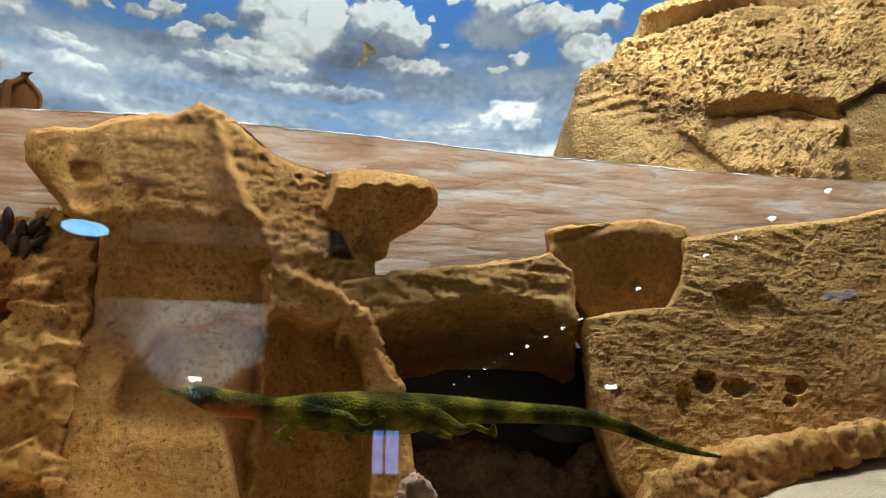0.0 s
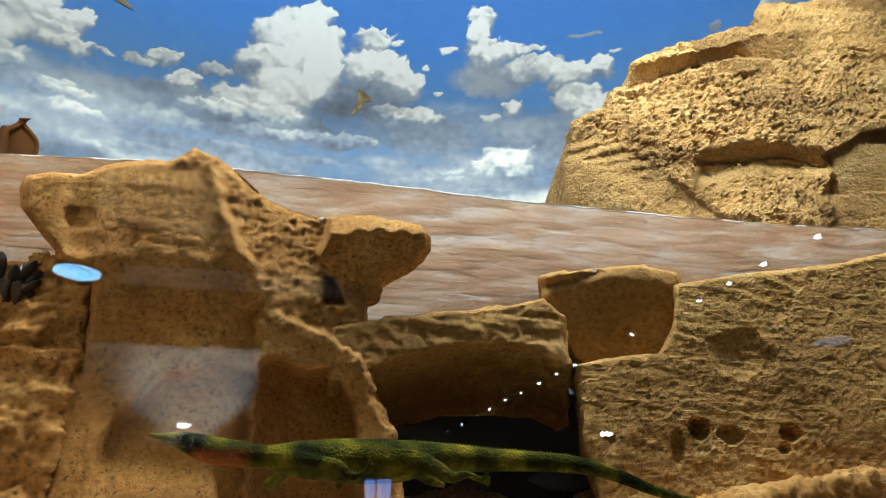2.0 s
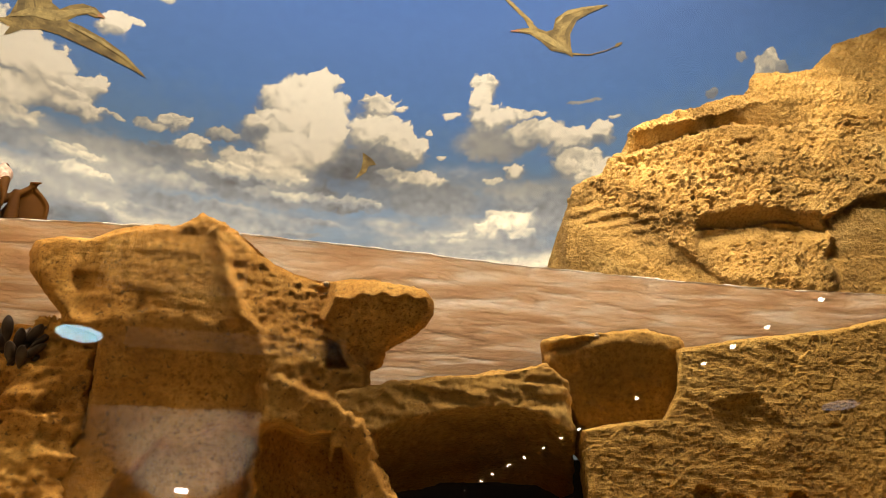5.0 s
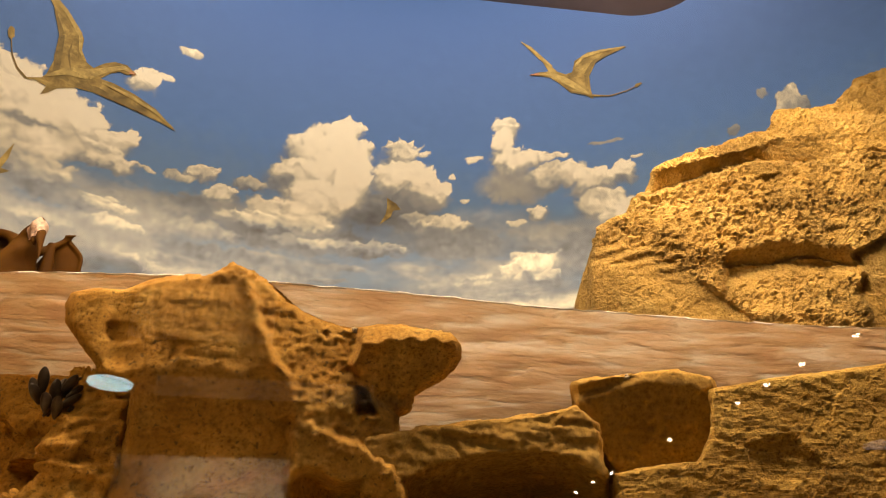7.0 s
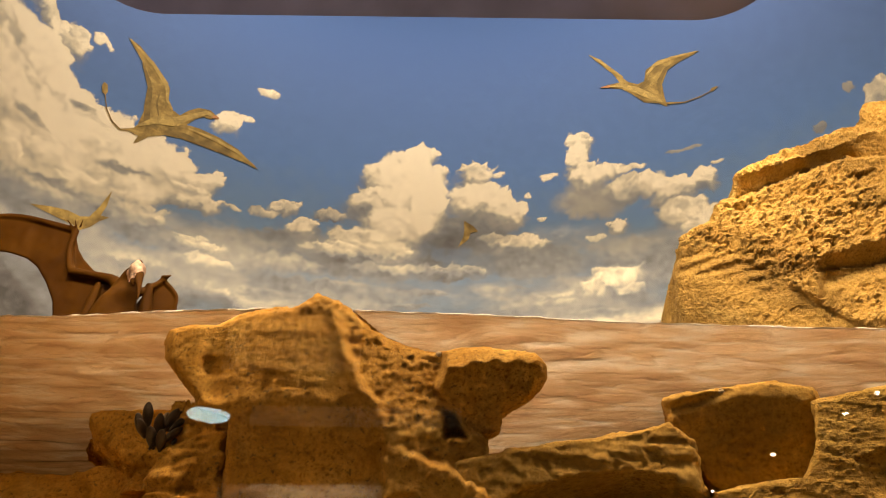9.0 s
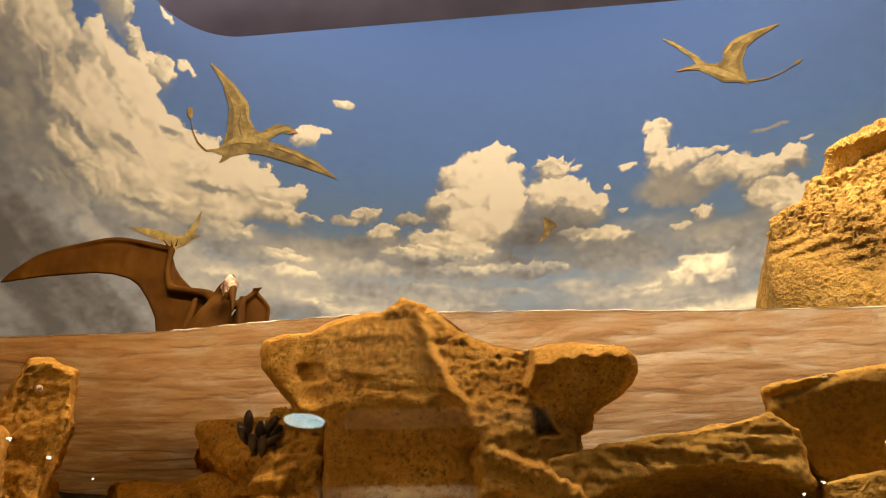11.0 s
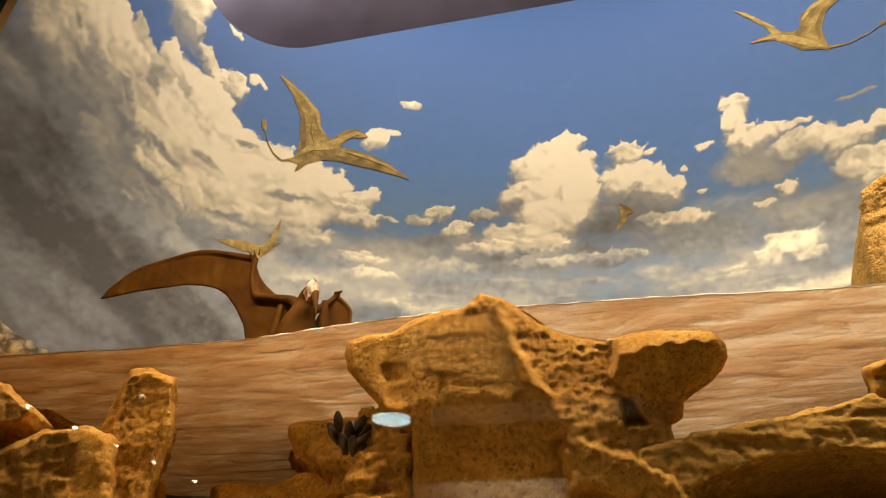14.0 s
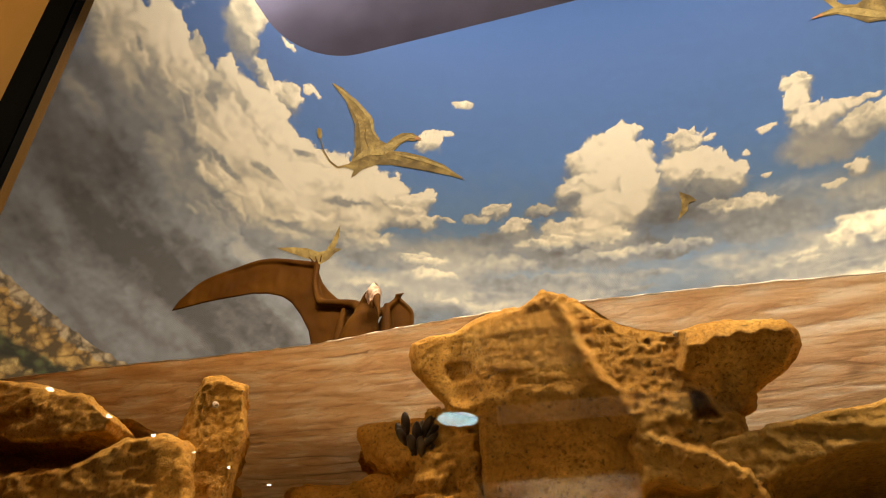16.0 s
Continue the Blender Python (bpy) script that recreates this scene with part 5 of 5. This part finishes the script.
    # the steel pin that holds the model to the rock behind it
    tube(bm, [(0.05, 1.01, 1.342, 0.006, 0.006), (0.05, 1.10, 1.342, 0.006, 0.006), (0.05, 1.42, 1.342, 0.006, 0.006)], 8)
    ball(bm, (-0.163, 0.9885, 1.3585), (0.0042, 0.0022, 0.0040), seg=12)
    bm.to_mesh(me)
    bm.free()
    finish("swimming_lizard_model", me, [lizard_hide()], "green and yellow banded swimming reptile model with orange throat", "statue")


lizard()


def fish_paint(name, dark, pale):
    return plain(name, tuple((a + b) / 2 for a, b in zip(dark, pale)), 0.35, vary=0.45, scale=40.0)


def fish(x0, x1, y, z, high, mat, pin, label):
    """A small fish model from its nose x0 to its tail x1, held by a pin."""
    bm = bmesh.new()
    L = x1 - x0
    prof = [(0.0, 0.06), (0.06, 0.35), (0.18, 0.8), (0.35, 1.0), (0.55, 0.85), (0.72, 0.45), (0.82, 0.24), (0.86, 0.24)]
    tube(bm, curve_rows([(x0 + L * u, y, z, 0.45 * high * w * 0.5, high * w * 0.5) for u, w in prof], 30), 14)
    t = high * 0.03 + 0.0006
    for pts in ([(0.82, 0.1), (1.0, 0.5), (0.95, 0.0), (1.0, -0.5), (0.82, -0.1)], [(0.30, 0.45), (0.42, 0.78), (0.62, 0.40), (0.5, 0.36)], [(0.5, -0.40), (0.58, -0.68), (0.70, -0.24)], [(0.22, -0.1), (0.36, -0.42), (0.38, -0.12)]):
        vs = [bm.verts.new((x0 + L * u, y - t, z + high * w)) for u, w in pts]
        f = bm.faces.new(vs)
        ex = bmesh.ops.extrude_face_region(bm, geom=[f])
        bmesh.ops.translate(bm, verts=[v for v in ex["geom"] if isinstance(v, bmesh.types.BMVert)], vec=(0, 2 * t, 0))
    ball(bm, (x0 + 0.12 * L, y - 0.45 * high * 0.24, z + high * 0.12), (high * 0.07, high * 0.05, high * 0.07), seg=10)
    tube(bm, [(x0 + 0.4 * L, y, z, 0.0015, 0.0015), *[(*p, 0.0015, 0.0015) for p in pin]], 6)
    bmesh.ops.recalc_face_normals(bm, faces=bm.faces)
    me = bpy.data.meshes.new("fish_model")
    bm.to_mesh(me)
    bm.free()
    finish("fish_model", me, [mat], label, "statue")


GREY_FISH = fish_paint("grey_fish", (0.02, 0.025, 0.03), (0.08, 0.09, 0.09))
SILVER_FISH = fish_paint("silver_fish", (0.12, 0.12, 0.09), (0.30, 0.28, 0.2))
fish(0.435, 0.635, 1.5, 1.372, 0.048, GREY_FISH, [(0.53, 1.56, 1.33), (0.55, 1.75, 1.25)], "dark grey fish model with a rounded body")
fish(0.507, 0.533, 1.36, 1.488, 0.007, SILVER_FISH, [(0.53, 1.38, 1.48), (0.60, 1.45, 1.48)], "tiny silvery fish model")
fish(0.60, 0.632, 1.30, 1.407, 0.008, SILVER_FISH, [(0.62, 1.32, 1.405), (0.63, 1.45, 1.40)], "tiny silvery fish model beside the cliff")
fish(-0.757, -0.712, 1.5, 1.739, 0.010, SILVER_FISH, [(-0.73, 1.52, 1.735), (-0.70, 1.65, 1.73)], "small pale fish model beside the shelf")


def pterosaur():
    def at(x, z, y, *r):
        """A point that is seen at (x, z) on the plane of the wings, set at the depth y."""
        return (x * y / 1.89, y, 1.2 + (z - 1.2) * y / 1.89, *r)
    wing = [(-1.771, 2.427), (-1.747, 2.470), (-1.669, 2.528), (-1.594, 2.553), (-1.517, 2.569), (-1.449, 2.580), (-1.381, 2.583), (-1.301, 2.563), (-1.184, 2.533), (-1.169, 2.492), (-1.150, 2.451), (-1.122, 2.414), (-1.082, 2.376), (-1.019, 2.351), (-0.960, 2.32), (-0.95, 2.08), (-1.13, 2.08), (-1.151, 2.178), (-1.177, 2.266), (-1.218, 2.333), (-1.263, 2.389), (-1.305, 2.419), (-1.365, 2.439), (-1.433, 2.449), (-1.530, 2.447), (-1.628, 2.443), (-1.727, 2.432)]
    folded = [(-0.906, 2.315), (-0.874, 2.337), (-0.859, 2.349), (-0.810, 2.293), (-0.804, 2.246), (-0.800, 2.08), (-0.96, 2.08), (-0.93, 2.26)]
    bm = bmesh.new()
    prism(bm, wing, 1.885, 1.890, 1.896, 0.003)
    prism(bm, folded, 1.893, 1.898, 1.904, 0.003)
    # the arm, the long finger along the wing's edge, and the folded arm
    tube(bm, curve_rows([at(-1.765, 2.430, 1.888, 0.003, 0.003), at(-1.669, 2.524, 1.886, 0.006, 0.006), at(-1.517, 2.564, 1.885, 0.008, 0.008), at(-1.381, 2.577, 1.884, 0.010, 0.010), at(-1.184, 2.526, 1.882, 0.012, 0.012)], 50), 10)
    tube(bm, curve_rows([at(-1.182, 2.528, 1.880, 0.011, 0.011), at(-1.180, 2.46, 1.876, 0.010, 0.010), at(-1.164, 2.40, 1.872, 0.012, 0.012), at(-1.150, 2.372, 1.870, 0.013, 0.013)], 24), 10)
    tube(bm, curve_rows([at(-1.152, 2.374, 1.870, 0.013, 0.013), at(-1.09, 2.362, 1.868, 0.012, 0.012), at(-1.02, 2.345, 1.862, 0.017, 0.016), at(-0.98, 2.31, 1.855, 0.028, 0.026)], 24), 10)
    tube(bm, curve_rows([at(-0.94, 2.30, 1.86, 0.02, 0.02), at(-0.905, 2.310, 1.875, 0.011, 0.011), at(-0.862, 2.344, 1.885, 0.008, 0.008)], 16), 10)
    tube(bm, curve_rows([at(-0.862, 2.346, 1.888, 0.007, 0.007), at(-0.812, 2.293, 1.892, 0.006, 0.006), at(-0.804, 2.240, 1.895, 0.005, 0.005), at(-0.80, 2.10, 1.897, 0.004, 0.004)], 20), 8)
    # trunk, with the two flanks of the chest
    tube(bm, curve_rows([at(-0.965, 2.335, 1.86, 0.03, 0.03), at(-0.975, 2.27, 1.855, 0.062, 0.045), at(-0.98, 2.15, 1.86, 0.075, 0.05), at(-0.98, 2.02, 1.87, 0.05, 0.045)], 24), 16)
    for x0, x1 in ((-1.055, -1.075), (-0.90, -0.885)):
        tube(bm, curve_rows([at(x0, 2.33, 1.875, 0.010, 0.010), at((x0 + x1) / 2, 2.22, 1.868, 0.022, 0.016), at(x1, 2.06, 1.87, 0.024, 0.016)], 16), 10)
    for x in (-1.04, -0.93):
        tube(bm, [(x, 1.88, 2.08, 0.006, 0.006), (x, 1.88, 1.98, 0.006, 0.006), (x, 1.88, 1.888, 0.006, 0.006)], 8)
    # neck, skull with its crest, and the beak hanging over the chest
    tube(bm, curve_rows([at(-0.97, 2.31, 1.855, 0.035, 0.035), at(-0.966, 2.35, 1.84, 0.027, 0.026), at(-0.955, 2.375, 1.82, 0.022, 0.022)], 14), 12)
    ball(bm, at(-0.950, 2.380, 1.812), (0.024, 0.034, 0.026), (20, 0, 10), 18)
    ball(bm, at(-0.952, 2.400, 1.822), (0.012, 0.030, 0.016), (35, 0, 10), 14)
    tube(bm, curve_rows([at(-0.944, 2.375, 1.795, 0.016, 0.015), at(-0.938, 2.345, 1.775, 0.012, 0.010), at(-0.930, 2.310, 1.765, 0.007, 0.006), at(-0.926, 2.275, 1.760, 0.0025, 0.0025)], 20), 10)
    tube(bm, curve_rows([at(-0.955, 2.362, 1.80, 0.013, 0.011), at(-0.953, 2.338, 1.785, 0.009, 0.007), at(-0.948, 2.322, 1.78, 0.004, 0.003)], 12), 10)
    for dx in (-0.012, 0.0, 0.012):
        tube(bm, [(-1.172 + dx, 1.872, 2.525, 0.004, 0.004), (-1.175 + 2 * dx, 1.857, 2.542, 0.003, 0.003), (-1.18 + 2.4 * dx, 1.842, 2.535, 0.001, 0.001)], 6)
        tube(bm, [(-0.858 + 0.5 * dx, 1.88, 2.338, 0.005, 0.005), (-0.848 + dx, 1.87, 2.350, 0.003, 0.003), (-0.832 + 1.2 * dx, 1.865, 2.342, 0.0015, 0.0015)], 6)
    me = remeshed(bm, 0.0038, 2)
    co, no = coords(me)
    sag = 0.05 * np.clip((-1.2 - co[:, 0]) / 0.5, 0, 1) ** 1.5 + 0.006 * fbm(co * 14, 3, 91)
    co = (0, 0, 1.2) + (co - (0, 0, 1.2)) * (1 - sag / co[:, 1])[:, None]
    me.vertices.foreach_set("co", co.ravel())
    me.update()
    centre = np.array([p.center[:] for p in me.polygons])
    head = (np.linalg.norm((centre - (-0.908, 1.795, 2.322)) / (0.030, 0.045, 0.042), axis=1) < 1 + 0.35 * vnoise(centre * 60, 77))
    me.polygons.foreach_set("material_index", head.astype(np.int32))
    m, n, l, b = material("brown_hide")
    c = n.new("ShaderNodeTexCoord")
    t = add(n, "ShaderNodeTexNoise", Scale=7.0, Detail=7.0, Roughness=0.65)
    l.new(c.outputs["Object"], t.inputs["Vector"])
    r = ramp(n, [(0.32, (0.034, 0.011, 0.001)), (0.52, (0.062, 0.022, 0.002)), (0.70, (0.105, 0.043, 0.005))])
    l.new(t.outputs["Fac"], r.inputs[0])
    l.new(r.outputs[0], b.inputs["Base Color"])
    b.inputs["Roughness"].default_value = 0.7
    b.inputs["Specular IOR Level"].default_value = 0.08
    bp = add(n, "ShaderNodeBump", Strength=0.35, Distance=0.006)
    l.new(t.outputs["Fac"], bp.inputs["Height"])
    l.new(bp.outputs[0], b.inputs["Normal"])
    pink = plain("pale_skin", (0.42, 0.27, 0.20), 0.5, vary=0.9, scale=55.0, bump=0.8)
    finish("pterosaur_model", me, [m, pink], "brown winged reptile model with one wing raised and a pale head", "statue")
    head_idx = head.astype(np.int32)
    me.polygons.foreach_set("material_index", head_idx)


pterosaur()

# ---- shells on the rocks ----
SHELL = plain("mussel_shell", (0.045, 0.028, 0.018), 0.38, vary=0.5, scale=60.0, bump=0.3)
PALE_SHELL = plain("pale_shell", (0.50, 0.38, 0.26), 0.6, vary=0.3, scale=90.0, bump=0.4)


def mussel():
    bm = bmesh.new()
    rows = [(0, 0, 0.0, 0.002, 0.002), (0, 0, 0.008, 0.006, 0.004), (0, 0, 0.022, 0.0095, 0.006), (0, 0, 0.035, 0.009, 0.0055), (0, 0, 0.044, 0.0055, 0.003), (0, 0, 0.048, 0.0015, 0.001)]
    rings = []
    for x, y, z, w, h in curve_rows(rows, 14):
        rings.append([bm.verts.new((w * math.cos(2 * math.pi * i / 14), h * math.sin(2 * math.pi * i / 14) * (1 + 0.12 * (i in (0, 7))), z)) for i in range(14)])
    for a, b in zip(rings, rings[1:]):
        for i in range(14):
            bm.faces.new((a[i], a[(i + 1) % 14], b[(i + 1) % 14], b[i]))
    bm.faces.new(rings[0][::-1])
    bm.faces.new(rings[-1])
    return tagged(part("mussel", bm, SHELL, smooth=True), "dark brown mussel growing in a clump on sandstone", "shell", group="mussels on the rocks")


first = mussel()
rng = random.Random(5)
first.matrix_basis = pose(-0.510, 1.238, 1.624, 25, -10, 30)
for k in range(13):
    a = -65 + 10 * k + rng.uniform(-8, 8)
    copy_thing(first, pose(-0.510 + 0.022 * math.sin(radians(a)) + rng.uniform(-0.012, 0.012), 1.238 + rng.uniform(-0.012, 0.008), 1.624 + rng.uniform(-0.022, 0.022), 20 + rng.uniform(-5, 35), a * 0.8, rng.uniform(0, 180)))
for k in range(5):
    copy_thing(first, pose(-0.415 + 0.012 * k + rng.uniform(-0.005, 0.005), 1.25, 1.652 - 0.012 * (k % 3), 50 + rng.uniform(-10, 60), rng.uniform(-100, 100), rng.uniform(0, 180)))


def snail(at, size, turn):
    bm = bmesh.new()
    rows = []
    for k in range(40):
        a = k * 0.42
        r = size * (1 - k / 44)
        rows.append((r * 0.6 * math.cos(a), r * 0.6 * math.sin(a), size * 0.035 * k, 0.45 * r, 0.45 * r))
    tube(bm, rows, 8)
    ob = part("snail_shell", bm, PALE_SHELL, smooth=True)
    ob.matrix_basis = pose(*at, *turn)
    return tagged(ob, "small pale snail shell stuck to sandstone", "shell", group="snail shells on the rocks")


for at, size, turn in (((-0.452, 1.236, 1.556), 0.010, (70, 20, 0)), ((-0.013, 1.232, 1.794), 0.008, (80, 0, 40)), ((-0.447, 1.236, 1.508), 0.010, (60, 40, 0)), ((-0.950, 1.185, 1.728), 0.009, (90, 0, 60)), ((-1.014, 1.190, 1.645), 0.009, (60, 50, 0)), ((0.517, 1.250, 1.732), 0.008, (20, 0, 0))):
    snail(at, size, turn)

# ---- lamps of the visitors' room, seen as reflections in the glass ----
LAMP_WHITE = glow("lamp_white", (1.0, 0.95, 0.88), 60.0)
LAMP_BLUE = glow("lamp_blue", (0.42, 0.78, 1.0), 12.00)
SCREEN_BLUE = glow("screen_blue", (0.30, 0.45, 0.95), 5.0)


def disc(bm, r, h, seg=32):
    made = bmesh.ops.create_cone(bm, cap_ends=True, segments=seg, radius1=r, radius2=r, depth=h)
    return made["verts"]


def round_lamp(at, glass):
    thing = tagged(new("ceiling_lamp"), "round flat ceiling lamp with a pale blue glow", "lamp")
    bm = bmesh.new()
    disc(bm, 0.155, 0.05)
    bmesh.ops.translate(bm, verts=bm.verts, vec=(0, 0, 0.025))
    part("housing", bm, BLACK, thing)
    bm = bmesh.new()
    disc(bm, 0.145, 0.012)
    part("diffuser", bm, glass, thing, "glowing pale blue diffuser")
    thing.matrix_basis = pose(*at)
    return thing


round_lamp((-1.60, -3.18, 3.0), LAMP_BLUE)
round_lamp((4.30, -3.77, 3.0), glow("lamp_dim_blue", (0.42, 0.62, 1.0), 1.3))


def track_lamp():
    thing = tagged(new("downlight"), "small white round ceiling downlight", "lamp", group="rows of downlights in the room")
    bm = bmesh.new()
    disc(bm, 0.06, 0.07, 20)
    bmesh.ops.translate(bm, verts=bm.verts, vec=(0, 0, 0.035))
    part("housing", bm, BLACK, thing)
    bm = bmesh.new()
    ball(bm, (0, 0, -0.004), (0.018, 0.018, 0.014), seg=16)
    part("lens", bm, LAMP_WHITE, thing, "bright white lens", smooth=True)
    return thing


one = track_lamp()
one.matrix_basis = pose(2.80, -1.82, 2.98)
for x, y in ((2.72, -2.25), (2.68, -2.6), (2.65, -2.95), (2.5, -3.8), (2.36, -4.8), (2.30, -5.15), (2.24, -5.55), (2.17, -6.0), (2.1, -6.4), (2.03, -6.9), (1.98, -7.3), (1.90, -7.9), (1.80, -8.5),
             (-4.08, -1.9), (-4.05, -2.45), (-4.0, -2.9), (-3.95, -3.35), (-3.9, -3.8), (-3.85, -4.4)):
    copy_thing(one, pose(x, y, 2.98))


def lit_patch():
    """A pale board added for a lit wall patch in the glass, with the small lamp that lights it."""
    thing = tagged(new("lit_patch_board"), "pale board added for a lit wall patch, with a small lamp below it", "sign")
    bm = bmesh.new()
    box(bm, (-1.52, -3.45, 1.93), (-0.40, -3.41, 2.60))
    part("board", bm, plain("pale_board", (0.62, 0.56, 0.46), 0.7, vary=0.05), thing)
    for x in (-1.45, -0.47):
        bm = bmesh.new()
        box(bm, (x - 0.008, -3.438, 2.60), (x + 0.008, -3.422, 3.05))
        part("rod", bm, BLACK, thing)
    bm = bmesh.new()
    box(bm, (-0.865, -3.36, 2.045), (-0.785, -3.33, 2.072))
    bmesh.ops.bevel(bm, geom=bm.edges, offset=0.006, segments=2, affect="EDGES")
    part("lamp", bm, LAMP_WHITE, thing, "bright white lamp")
    bm = bmesh.new()
    box(bm, (-0.835, -3.41, 2.052), (-0.82, -3.36, 2.066))
    part("arm", bm, BLACK, thing)
    return thing


lit_patch()


def glass_reflector():
    """A pale panel with a bar under it, added to make pale bands in the glass."""
    thing = tagged(new("pale_reflector"), "pale panel and bar added to reflect in the glass", "sign")
    pale = plain("reflector_pale", (0.66, 0.62, 0.54), 0.8, vary=0.06)
    for nm, a, b in (("pale_plate", (-1.06, -1.62, 2.64), (-0.40, -1.60, 3.02)), ("bar", (-0.88, -1.62, 2.365), (0.09, -1.59, 2.45)), ("rod", (-0.80, -1.617, 2.45), (-0.785, -1.603, 2.64)), ("rod", (-0.62, -1.617, 2.45), (-0.605, -1.603, 2.64)), ("rod", (-0.75, -1.617, 3.02), (-0.735, -1.603, 3.05))):
        bm = bmesh.new()
        box(bm, a, b)
        part(nm, bm, pale if nm != "rod" else BLACK, thing)
    return thing


glass_reflector()


def wall_screen():
    thing = tagged(new("screen"), "upright screen showing plain blue light on a stand", "screen")
    bm = bmesh.new()
    box(bm, (0.36, -4.25, 1.50), (0.70, -4.20, 1.88))
    part("casing", bm, BLACK, thing)
    for x0, x1 in ((0.40, 0.48), (0.50, 0.60)):
        bm = bmesh.new()
        box(bm, (x0, -4.198, 1.53), (x1, -4.192, 1.85))
        part("panel", bm, SCREEN_BLUE, thing, "glowing blue panel")
    bm = bmesh.new()
    box(bm, (0.50, -4.24, 0.0), (0.56, -4.21, 1.50))
    part("stand", bm, BLACK, thing)
    return thing


wall_screen()


def pendant():
    thing = tagged(new("pendant_lamp"), "small bright lamp hanging on a thin cord", "lamp")
    bm = bmesh.new()
    box(bm, (1.85, -3.045, 2.015), (1.93, -3.015, 2.04))
    bmesh.ops.bevel(bm, geom=bm.edges, offset=0.006, segments=3, affect="EDGES")
    part("lens", bm, LAMP_WHITE, thing, "bright white lens")
    bm = bmesh.new()
    box(bm, (1.84, -3.055, 2.047), (1.94, -3.005, 2.12))
    part("housing", bm, BLACK, thing)
    bm = bmesh.new()
    box(bm, (1.887, -3.033, 2.12), (1.893, -3.027, 3.05))
    part("cord", bm, BLACK, thing)
    return thing


pendant()
